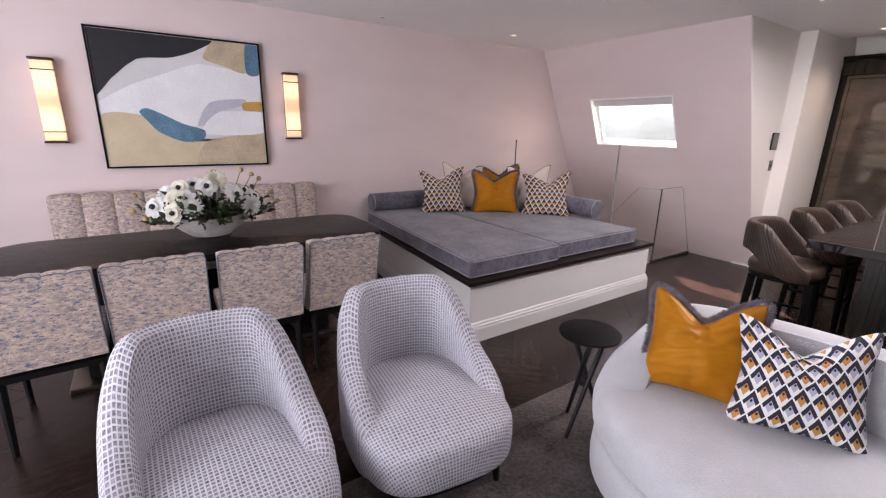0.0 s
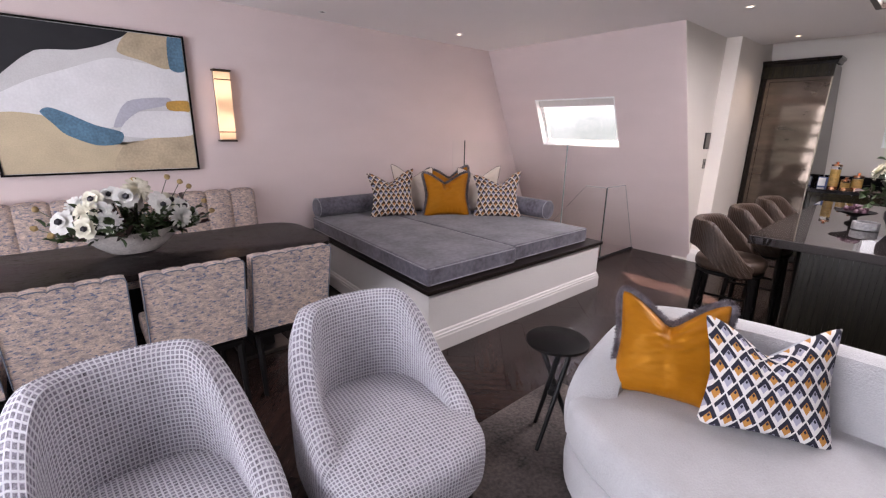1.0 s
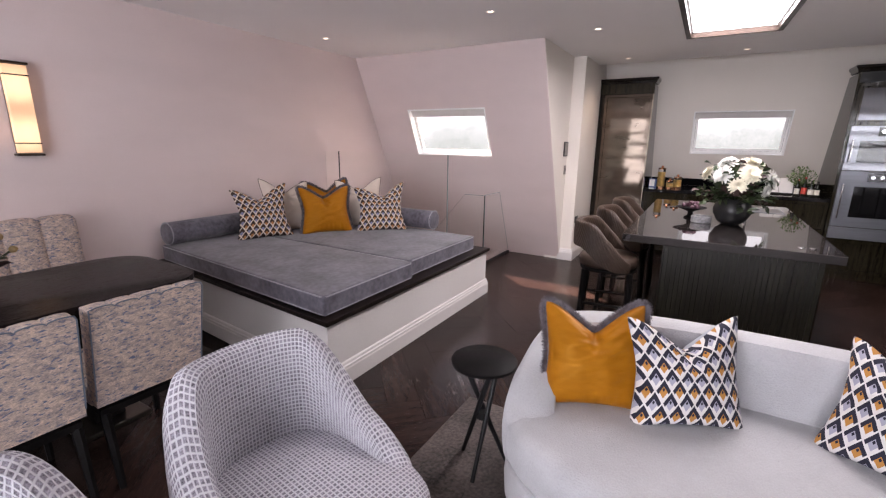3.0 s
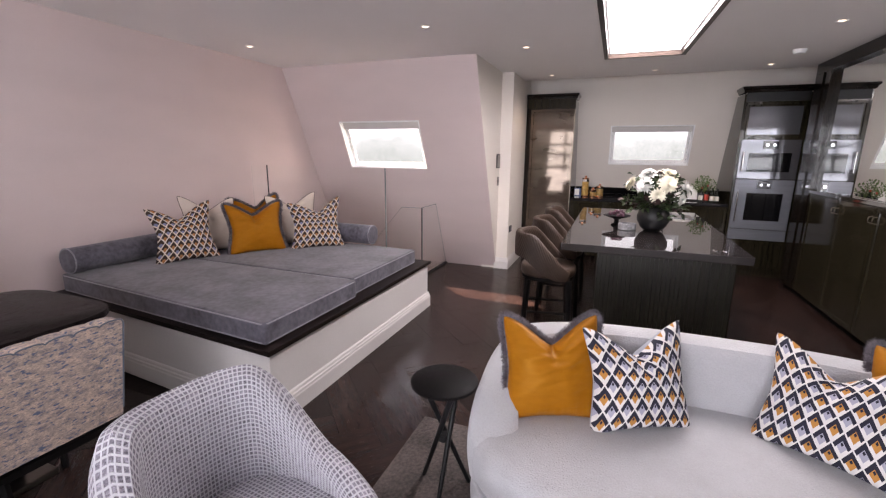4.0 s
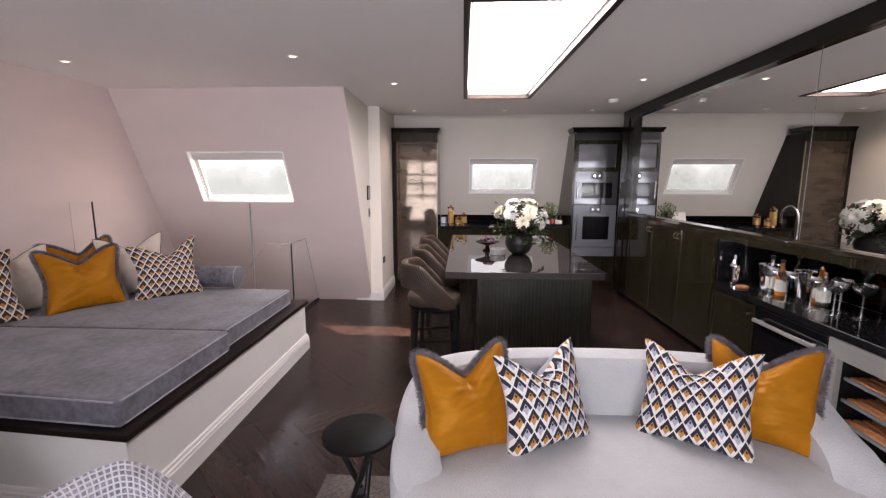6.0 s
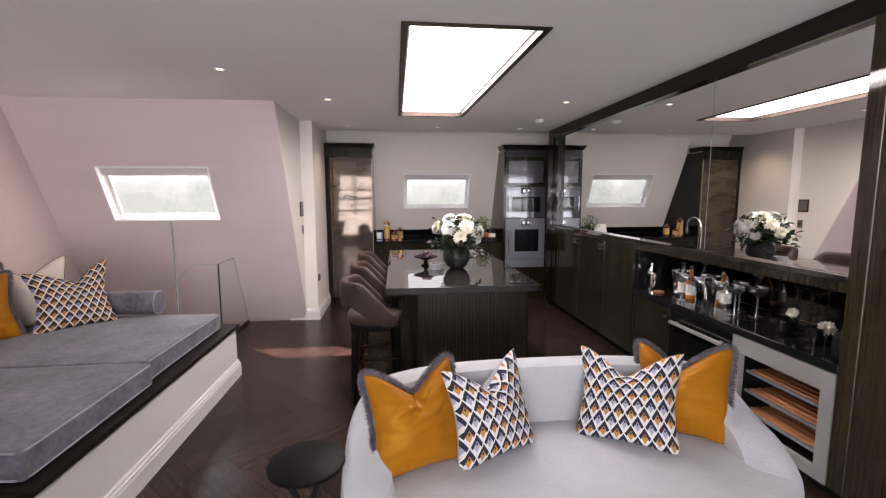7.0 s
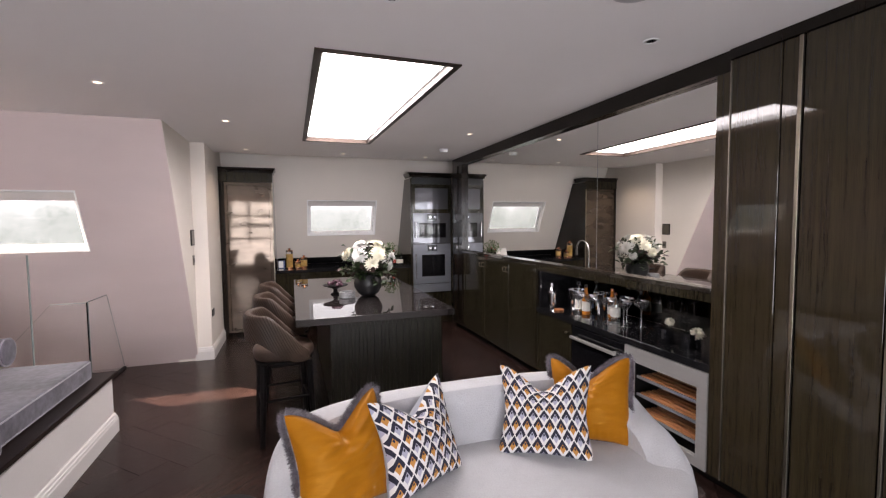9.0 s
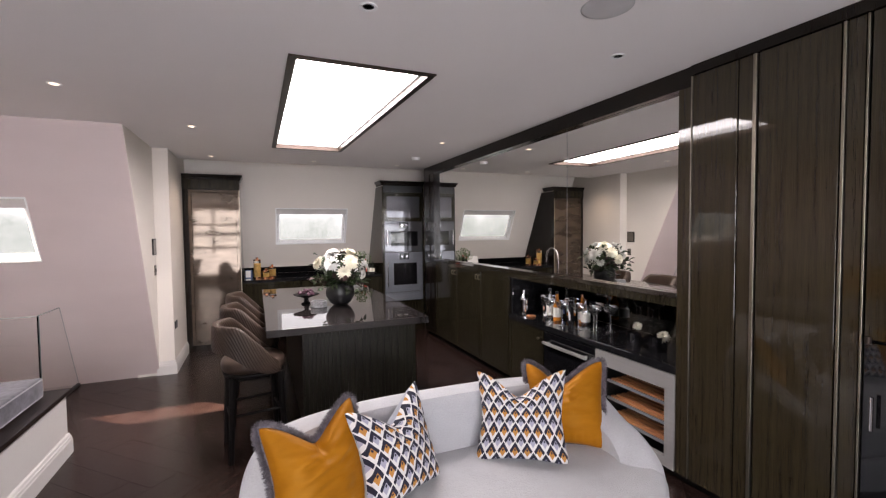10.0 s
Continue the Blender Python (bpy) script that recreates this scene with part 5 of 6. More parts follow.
for x, y in ((3.36, -1.49), (3.185, -1.49), (3.02, -1.53), (2.87, -1.56), (2.97, -1.68), (2.82, -1.69)):
    coupe(x, y)
for x, y in ((2.425, -1.52), (2.265, -1.555)):
    t = on_bar("tumbler", "black cut-glass tumbler on the bar counter", "glass", x, y, "black tumblers")
    bm = lathe(B(), [(0.0005, 0), (0.040, 0), (0.043, 0.006), (0.046, 0.10), (0.0435, 0.10), (0.040, 0.012), (0.0005, 0.010)], 20)
    part("cup", bm, "black_glass", t, smooth=15)
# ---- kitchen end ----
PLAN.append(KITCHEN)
KF = 7.0


def kx(z):
    return 8.45 + SLOPE * z - 0.004


def carcase(bm, y0, y1, z0, z1, x0=KF, depth_limit=None):
    """A cabinet body whose back follows the leaning wall."""
    pts = [(x0, z0), (kx(z0), z0), (max(kx(z1), x0 + 0.05), z1), (x0, z1)]
    a, b = [bm.verts.new((x, y0, z)) for x, z in pts], [bm.verts.new((x, y1, z)) for x, z in pts]
    bm.faces.new(a), bm.faces.new(b[::-1])
    for k in range(4):
        bm.faces.new((a[k], a[(k + 1) % 4], b[(k + 1) % 4], b[k]))
    return bm


def front_x(bm, y0, y1, z0, z1, x=KF, rail=0.05, lift=0.01):
    """A framed front facing -x."""
    box(bm, x - 0.012 - lift, x - 0.001, y0, y1, z0, z1)
    bm.normal_update()
    f = min(bm.faces, key=lambda q: q.normal.x)
    bmesh.ops.inset_region(bm, faces=[f], thickness=rail, depth=0)
    bmesh.ops.inset_region(bm, faces=[f], thickness=0.006, depth=-lift)
    return bm


u = thing("fridge_cabinet", "tall high-gloss brown veneer fridge cabinet with cornice", "cabinet")
part("body", carcase(B(), 1.185, 1.90, LOW, 2.30), "veneer_frame", u, smooth=None)
d = part("door", front_x(B(), 1.20, 1.828, 0.0, 2.17), "bronze_lacquer", u, "mirror-gloss bronze-brown door")
part("frieze", box(B(), KF - 0.012, KF - 0.001, 1.185, 1.90, 2.18, 2.33), "veneer", u, smooth=None)
part("cornice", profile_run(B(), [(KF, 1.90, -1, 0), (KF, 1.185, -1, -1), (KF + 0.3, 1.185, 0, -1)], [(0, 2.31), (0.015, 2.315), (0.022, 2.345), (0.04, 2.36), (0.04, 2.385), (-0.2, 2.385)]), "veneer_frame", u, smooth=None)
part("edge_strip", box(B(), KF - 0.026, KF - 0.012, 1.185, 1.197, 0.0, 2.17), "bronze_strip", u, smooth=None)

u = thing("oven_tower", "glossy dark veneer oven tower with slanted side and cornice", "cabinet")
part("body", carcase(B(), -1.62, -0.905, LOW, 2.30), "veneer", u, smooth=None)
part("cornice", profile_run(B(), [(KF + 0.3, -0.905, 0, 1), (KF, -0.905, -1, 1), (KF, -1.62, -1, 0)], [(0, 2.31), (0.015, 2.315), (0.022, 2.345), (0.04, 2.36), (0.04, 2.385), (-0.2, 2.385)]), "veneer_frame", u, smooth=None)
part("vent_panel", box(B(), KF - 0.010, KF - 0.001, -1.60, -0.925, 2.20, 2.31), "black_metal", u, smooth=None)
part("upper_door", front_x(B(), -1.60, -0.925, 1.735, 2.19, lift=0.012), "veneer", u)
part("upper_pane", box(B(), KF - 0.016, KF - 0.013, -1.545, -0.98, 1.79, 2.135), "oven_glass", u, "dark glass panel", smooth=None)
part("plinth_door", front_x(B(), -1.60, -0.925, 0.0, 0.40), "veneer", u)


def oven(nm, z0, z1, window, lb, face="steel"):
    o = thing(nm, lb, "oven", None, "built-in ovens")
    part("front", box(B(), KF - 0.030, KF - 0.001, -1.585, -0.935, z0, z1, 0.003, 1), face, o, "brushed steel front" if face == "steel" else "mirror-grey glass front")
    y0, y1, a, b = window
    part("window", box(B(), KF - 0.034, KF - 0.030, y0, y1, a, b), "black_glass", o, "black glass window", smooth=None)
    part("control_panel", box(B(), KF - 0.034, KF - 0.030, -1.34, -1.18, z1 - 0.115, z1 - 0.015), "black_glass", o, smooth=None)
    for y in (-1.30, -1.22):
        part("knob", rod(B(), (KF - 0.034, y, z1 - 0.065), (KF - 0.058, y, z1 - 0.065), 0.022, 0.019, 20), "chrome", o)
    hb = part("handle", rod(B(), (KF - 0.065, -0.975, z0 + 0.10), (KF - 0.065, -0.975, z1 - 0.15), 0.008), "chrome", o, "upright chrome handle")
    for z in (z0 + 0.13, z1 - 0.18):
        part("handle_post", rod(B(), (KF - 0.030, -0.975, z), (KF - 0.065, -0.975, z), 0.006), "chrome", o)
    return o


oven("combination_oven", 1.225, 1.725, (-1.50, -1.04, 1.32, 1.56), "built-in steel combination oven with black glass window", "oven_glass")
oven("wall_oven", 0.56, 1.215, (-1.48, -1.08, 0.68, 1.04), "built-in steel wall oven with black glass window and knobs")
o = thing("warming_drawer", "steel warming drawer under the wall oven", "drawer", None, "built-in ovens")
part("front", box(B(), KF - 0.030, KF - 0.001, -1.585, -0.935, 0.415, 0.552, 0.003, 1), "steel", o)

u = thing("counter_cabinet", "dark veneer base cabinets under the hob counter", "cabinet")
part("body", carcase(B(), -0.90, 1.18, LOW, 0.838, KF + 0.03), "veneer_frame", u, smooth=None)
for k in range(3):
    part("drawer_front", front_x(B(), -0.895 + 0.692 * k, -0.21 + 0.692 * k, 0.50, 0.83, KF + 0.03), "veneer", u)
    part("door", front_x(B(), -0.895 + 0.692 * k, -0.21 + 0.692 * k, 0.0, 0.492, KF + 0.03), "veneer", u)
u = thing("worktop", "polished black stone worktop on the hob counter", "worktop")
part("slab", carcase(B(), -0.903, 1.183, 0.840, 0.875, KF - 0.01), "black_stone", u, smooth=None)
bm = B()
for y0, y1 in ((-0.90, 1.18),):
    pts = [(kx(0.876) - 0.02, 0.876), (kx(0.876), 0.876), (kx(0.985), 0.985), (kx(0.985) - 0.02, 0.985)]
    a, b = [bm.verts.new((x, y0, z)) for x, z in pts], [bm.verts.new((x, y1, z)) for x, z in pts]
    bm.faces.new(a), bm.faces.new(b[::-1])
    for k in range(4):
        bm.faces.new((a[k], a[(k + 1) % 4], b[(k + 1) % 4], b[k]))
part("upstand", bm, "black_glass", u, "mirror-dark glass upstand", smooth=None)
u = thing("hob", "black glass induction hob set on the stone counter", "hob")
part("plate", box(B(), KF + 0.08, KF + 0.50, -0.05, 0.70, 0.8755, 0.880, 0.002, 1), "black_glass", u)


def canister(y, x, r, h, lb):
    t = thing("canister", lb, "canister", pose(x, y, 0.8755), "canisters on the counter")
    part("jar", lathe(B(), [(0.0005, 0), (r, 0), (r, h), (0.0005, h)], 24), "clear_glass", t)
    part("contents", lathe(B(), [(0.0005, 0.006), (r * 0.92, 0.006), (r * 0.92, h * 0.86), (0.0005, h * 0.86)], 20), "pasta", t)
    part("lid", lathe(B(), [(r * 1.02, h + 0.001), (r * 1.04, h + 0.02), (r * 0.6, h + 0.025), (0.012, h + 0.028), (0.02, h + 0.05), (0.0005, h + 0.055)], 24), "copper", t, "copper lid")
    part("collar", lathe(B(), [(r * 1.01, 0.0), (r * 1.03, 0.0), (r * 1.03, 0.03), (r * 1.01, 0.03)], 24), "copper", t)


canister(0.98, 7.18, 0.050, 0.27, "tall glass pasta canister with a copper lid")
canister(0.77, 7.24, 0.052, 0.15, "short glass canister with a copper lid")
canister(0.86, 7.12, 0.045, 0.10, "small glass canister with a copper lid by the pasta jar")
t = thing("socket_strip", "small dark framed card standing against the wall", "card", pose(7.36, 1.10, 0.8755))
part("board", box(B(), -0.01, 0.01, -0.05, 0.05, 0.0, 0.12), "blue_label", t)
part("face", box(B(), -0.014, -0.010, -0.025, 0.045, 0.01, 0.11), "paper_white", t, smooth=None)
t = thing("cookbook", "open white cookbook on a stand beside the oven tower", "book", pose(7.33, -0.42, 0.8755, 0, 18, 0))
part("stand", box(B(), 0.012, 0.022, -0.14, 0.14, 0.0, 0.22), "black_metal", t, smooth=None)
part("lip", box(B(), -0.03, 0.022, -0.14, 0.14, -0.001, 0.012), "black_metal", t, smooth=None)
for y0, y1, nm in ((-0.15, -0.002, "left_page"), (0.002, 0.15, "right_page")):
    part(nm, box(B(), -0.008, 0.011, y0, y1, 0.013, 0.215, 0.003, 1), "paper_white", t)
for y, r, h, mtx, lb in ((-0.66, 0.028, 0.24, "red_label", "red-labelled sauce bottle on the counter"), (-0.73, 0.030, 0.20, "label_paper", "dark sauce bottle with a pale label"),
                         (-0.59, 0.026, 0.21, "label_paper", "olive oil bottle with a pale label"), (-0.79, 0.026, 0.19, "label_paper", "small bottle with a cream label")):
    t = thing("condiment_bottle", lb, "bottle", pose(7.20, y, 0.8755), "condiments on the counter")
    part("bottle_body", lathe(B(), [(0.0005, 0), (r, 0), (r, h * 0.55), (r * 0.4, h * 0.75), (r * 0.4, h * 0.9), (0.0005, h * 0.9)], 18), "bottle_green", t)
    part("paper_label", lathe(B(), [(r * 1.02, h * 0.12), (r * 1.03, h * 0.12), (r * 1.03, h * 0.45), (r * 1.02, h * 0.45)], 18), mtx, t)
    part("cap", lathe(B(), [(0.0005, h * 0.901), (r * 0.45, h * 0.901), (r * 0.45, h), (0.0005, h)], 14), "black_metal" if y < -0.7 else "red_label", t)

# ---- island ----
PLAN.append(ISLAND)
IX0, IX1, IY0, IY1, IZ = 3.80, 6.55, -0.455, 0.933, 0.785
u = thing("kitchen_island", "kitchen island with polished brown-black stone top and ribbed veneer base", "kitchen island")
part("worktop", box(B(), IX0, IX1, IY0, IY1, IZ - 0.062, IZ, 0.004), "worktop_stone", u, "polished dark stone top")
part("body", box(B(), 4.0, 6.40, -0.39, 0.63, ISLE_LOW, IZ - 0.064), "veneer_frame", u, smooth=None)
for k in range(30):
    y = -0.388 + k * 0.0339
    part("slat", box(B(), 3.988 + 0.003 * (k % 2), 4.0, y, y + 0.0325, ISLE_LOW, IZ - 0.066), "island_panel", u, smooth=None)
part("stool_side_panel", box(B(), 4.0, 6.40, 0.631, 0.642, ISLE_LOW, IZ - 0.066), "island_panel", u, smooth=None)
for x in (4.0, 4.82, 5.64):
    part("door", box(B(), x + 0.004, x + 0.79, -0.402, -0.391, 0.0, IZ - 0.075, 0.002, 1), "veneer", u)
sk = thing("sink", "brushed steel sink set into the island top", "sink")
bm = B()
box(bm, 5.86, 6.28, -0.36, -0.34, IZ + 0.0005, IZ + 0.004), box(bm, 5.86, 6.28, -0.02, 0.0, IZ + 0.0005, IZ + 0.004)
box(bm, 5.86, 5.88, -0.34, -0.02, IZ + 0.0005, IZ + 0.004), box(bm, 6.26, 6.28, -0.34, -0.02, IZ + 0.0005, IZ + 0.004)
part("rim", bm, "steel", sk, smooth=None)
part("basin", box(B(), 5.88, 6.26, -0.34, -0.02, IZ + 0.0005, IZ + 0.002), "brushed_dark", sk, smooth=None)
tp = thing("kitchen_tap", "chrome swan-neck tap on the island", "tap", pose(5.62, 0.0, IZ, 0, 0, 90))
bm = B()
tube(bm, [(0, 0, 0.02), (0, 0, 0.33)] + [(0.0, -0.15 + 0.15 * math.cos(a), 0.33 + 0.15 * math.sin(a)) for a in [math.pi * k / 12 for k in range(1, 13)]] + [(0, -0.30, 0.26)], 0.014, 12)
part("spout", bm, "chrome", tp)
part("base", lathe(B(), [(0.0005, 0), (0.024, 0), (0.024, 0.05), (0.014, 0.06), (0.0005, 0.06)], 20), "chrome", tp)
part("lever", rod(B(), (0, 0.024, 0.04), (0, 0.075, 0.055), 0.006), "chrome", tp)
so = thing("power_socket", "chrome double socket let into the island top edge", "socket", pose(3.98, -0.27, IZ))
for y in (-0.035, 0.035):
    part("socket_ring", lathe(B(), [(0.0005, 0.0005), (0.024, 0.0005), (0.024, 0.004), (0.016, 0.005), (0.0005, 0.003)], 20, (0, y, 0)), "chrome", so)


# ---- bar stools ----
def stool(m):
    s = thing("bar_stool", "brown leather bar stool with quilted curved back and dark legs", "bar stool", m, "stools along the island")
    part("seat", puck(B(), 0.215, 0.215, 2.4, 0.455, 0.545, 0.035, 0.018, 48), "leather", s)
    part("seat_base", puck(B(), 0.205, 0.205, 2.4, 0.43, 0.46, 0.01, 0, 48), "black_wood", s)
    top = lambda th: 0.800 - 0.275 * smooth01((th - 0.95) / 1.35)
    bot = lambda th: 0.615 - 0.155 * smooth01((th - 0.70) / 1.15)
    part("backrest", shell(B(), 0.268, 0.268, 2.2, radians(128), 0.060, top, bot, 64), "quilted_leather", s, "curved quilted leather back")
    for x in (-0.155, 0.155):
        for y in (-0.155, 0.155):
            part("leg", rod(B(), (x * 1.17, y * 1.17, ISLE_LOW / 1.09), (x, y, 0.44), 0.018, 0.025, 8), "black_wood", s)
    for k, z in ((0, 0.14), (1, 0.14), (2, 0.175), (3, 0.175)):
        d = 0.168
        a, b = (((-d, -d), (d, -d)), ((-d, d), (d, d)), ((-d, -d), (-d, d)), ((d, -d), (d, d)))[k]
        part("footrest", rod(B(), (*a, z), (*b, z), 0.010), "black_wood", s)
    return s


mat("quilted_leather", (0.036, 0.022, 0.015), 0.45, vary=0.15, scale=6, fine=120, bump=0.1, color2=(0.060, 0.038, 0.027), spec=0.3)
n, l, b = nodes_of(M["quilted_leather"])
uv = n.new("ShaderNodeUVMap")
mp = n.new("ShaderNodeMapping")
mp.inputs["Rotation"].default_value = (0, 0, radians(35))
l.new(uv.outputs["UV"], mp.inputs["Vector"])
wv = n.new("ShaderNodeTexWave")
wv.inputs["Scale"].default_value, wv.inputs["Distortion"].default_value = 16, 1.2
l.new(mp.outputs["Vector"], wv.inputs["Vector"])
bp = n.new("ShaderNodeBump")
bp.inputs["Strength"].default_value, bp.inputs["Distance"].default_value = 0.5, 0.006
l.new(wv.outputs["Fac"], bp.inputs["Height"])
l.new(b.inputs["Normal"].links[0].from_socket, bp.inputs["Normal"])
l.new(bp.outputs["Normal"], b.inputs["Normal"])
first = stool(pose(3.86, 1.03, 0, 0, 0, 8) @ Matrix.Scale(1.09, 4))
for x, r in ((4.72, 4), (5.58, 2)):
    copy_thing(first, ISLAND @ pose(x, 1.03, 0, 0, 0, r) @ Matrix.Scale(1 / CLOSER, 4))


# ---- flowers ----
def petal_fan(bm, c, ax, r, n, rings, cup, rng, wide=0.5):
    """A double bloom: rings of cupped petals about the axis ax."""
    q = ax.to_track_quat("Z", "Y").to_matrix()
    for k in range(rings):
        f = (k + 1) / rings
        rr, lift = r * (0.35 + 0.65 * f), cup * r * (1 - f) + 0.02 * r
        m = max(4, int(n * (0.5 + 0.5 * f)))
        for i in range(m):
            a = 2 * math.pi * (i + 0.5 * (k % 2) + rng.uniform(-0.15, 0.15)) / m
            d, s = Vector((math.cos(a), math.sin(a), 0)), Vector((-math.sin(a), math.cos(a), 0))
            w = rr * wide * 2.6 / m * 2 * rng.uniform(0.85, 1.15)
            tip = rng.uniform(0.9, 1.08)
            el = (1 - f) * 1.05 + rng.uniform(-0.1, 0.1)
            up = Vector((0, 0, 1))
            ray = d * math.cos(el) + up * math.sin(el)
            p = [s * w * 0.25, ray * rr * 0.55 + s * w * 0.55, ray * rr * tip + s * w * 0.28 - up * rr * 0.06, ray * rr * tip - s * w * 0.28 - up * rr * 0.06, ray * rr * 0.55 - s * w * 0.55, -s * w * 0.25]
            mid = ray * rr * 0.55 - up * rr * 0.07 * (1.2 - f)
            vs = [bm.verts.new(c + q @ (v + up * lift * 0.3)) for v in p]
            vm = bm.verts.new(c + q @ (mid + up * lift * 0.3))
            for a_, b_ in zip(range(6), (1, 2, 3, 4, 5, 0)):
                bm.faces.new((vs[a_], vs[b_], vm))


def leafy(bm, base, tip, n, size, rng):
    base, tip = Vector(base), Vector(tip)
    ax = (tip - base)
    for i in range(n):
        t = 0.25 + 0.75 * i / max(1, n - 1)
        p = base + ax * t
        d = Vector((rng.uniform(-1, 1), rng.uniform(-1, 1), rng.uniform(-0.4, 0.8))).normalized()
        d = (d + ax.normalized() * 0.7).normalized()
        s = d.cross(Vector((rng.uniform(-1, 1), rng.uniform(-1, 1), 1))).normalized()
        L, W = size * rng.uniform(0.7, 1.2), size * rng.uniform(0.2, 0.34)
        u = s.cross(d) * L * 0.12
        v = [bm.verts.new(q) for q in (p, p + d * L * 0.35 + s * W + u, p + d * L * 0.75 + s * W * 0.6 + u, p + d * L - u, p + d * L * 0.75 - s * W * 0.6 + u, p + d * L * 0.35 - s * W + u, p + d * L * 0.5)]
        for a_, b_ in ((0, 1), (1, 2), (2, 3), (3, 4), (4, 5), (5, 0)):
            bm.faces.new((v[a_], v[b_], v[6]))


rng = random.Random(21)
va = thing("flower_vase", "round black vase of white dahlias and greenery on the island", "flowers", pose(4.81, 0.17, IZ + 0.001) @ Matrix.Scale(1.12, 4))
part("vase", lathe(B(), [(0.0005, 0), (0.062, 0), (0.10, 0.03), (0.132, 0.09), (0.135, 0.13), (0.118, 0.185), (0.098, 0.212), (0.092, 0.212), (0.11, 0.18), (0.0005, 0.17)], 40), "black_ceramic", va)
bm, bl, bd = B(), B(), B()
heads = []
for i, (a, e, rr) in enumerate(((200, 30, 0.085), (255, 18, 0.090), (150, 25, 0.080), (100, 28, 0.08), (310, 25, 0.080), (30, 25, 0.08), (225, 60, 0.095), (130, 62, 0.085), (330, 60, 0.085), (180, 2, 0.07), (285, 2, 0.066), (235, -8, 0.055), (50, 65, 0.08))):
    d = Vector((math.cos(radians(a)) * math.cos(radians(e)), math.sin(radians(a)) * math.cos(radians(e)), math.sin(radians(e))))
    c = Vector((0, 0, 0.32)) + Vector((d.x * 0.23, d.y * 0.23, d.z * 0.19))
    rr *= 0.98
    h = B()
    petal_fan(h, c, d, rr, 16, 6, 0.5, rng, 0.75)
    part("bloom", h, "petal" if i % 3 else "petal_cream", va, smooth=180)
    tube(bl, [(0, 0, 0.18), c * 0.6 + Vector((0, 0, 0.1)), c - d * rr * 0.2], 0.004, 5)
for i in range(60):
    a, e = rng.uniform(0, 6.28), rng.uniform(-0.5, 1.2)
    d = Vector((math.cos(a) * math.cos(e), math.sin(a) * math.cos(e), math.sin(e)))
    leafy(bd if i % 5 == 0 else bl, (0, 0, 0.22), Vector((0, 0, 0.26)) + d * rng.uniform(0.18, 0.30), 7, 0.075, rng)
f = part("foliage", bl, "leaf", va, smooth=180)
f["kind"] = "stuff"
f = part("dark_foliage", bd, "dark_leaf", va, smooth=180)
f["kind"] = "stuff"

fs = thing("fruit_stand", "low dark footed bowl heaped with figs on the island", "fruit bowl", pose(5.02, 0.50, IZ + 0.001))
part("bowl", lathe(B(), [(0.0005, 0), (0.055, 0), (0.05, 0.012), (0.025, 0.025), (0.022, 0.06), (0.05, 0.075), (0.13, 0.10), (0.138, 0.108), (0.13, 0.108), (0.05, 0.088), (0.0005, 0.085)], 36), "black_wood", fs)
for i in range(17):
    a, r = rng.uniform(0, 6.28), 0.095 * math.sqrt(rng.random())
    z = 0.108 + 0.045 * (1 - r / 0.1) + rng.uniform(-0.004, 0.008)
    fg = thing("fig", "ripe purple fig in the footed bowl", "fig", pose(5.02 + r * math.cos(a), 0.50 + r * math.sin(a), IZ + z, rng.uniform(-50, 50), rng.uniform(-50, 50), rng.uniform(0, 360)), "figs")
    part("fruit", lathe(B(), [(0.0005, -0.021), (0.012, -0.019), (0.021, -0.008), (0.022, 0.003), (0.014, 0.018), (0.005, 0.026), (0.0005, 0.030)], 12), "fig", fg)
ash = thing("marble_dish", "round grey marble dish on the island top", "dish", pose(4.77, 0.40, IZ + 0.001))
part("dish", lathe(B(), [(0.0005, 0), (0.078, 0), (0.084, 0.006), (0.084, 0.058), (0.080, 0.062), (0.066, 0.062), (0.062, 0.030), (0.0005, 0.026)], 40), "grey_marble", ash)

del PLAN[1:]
bw = thing("flower_bowl", "pale stone boat bowl of white anemones on the dining table", "flowers", pose(0.335, 3.28, 0.753))
bm = B()


def bowl_f(u, v):
    th = 2 * math.pi * u
    k = [(0.0, 0.0), (0.42, 0.0), (0.62, 0.035), (0.85, 0.085), (1.0, 0.135), (0.95, 0.135), (0.8, 0.09), (0.5, 0.05), (0.0, 0.045)]
    s, z = k[round(v * 8)]
    return Vector((0.285 * s * math.cos(th) + 0.0, 0.125 * s * math.sin(th), z + 0.02 * s * s * math.cos(2 * th) + 0.02 * s))


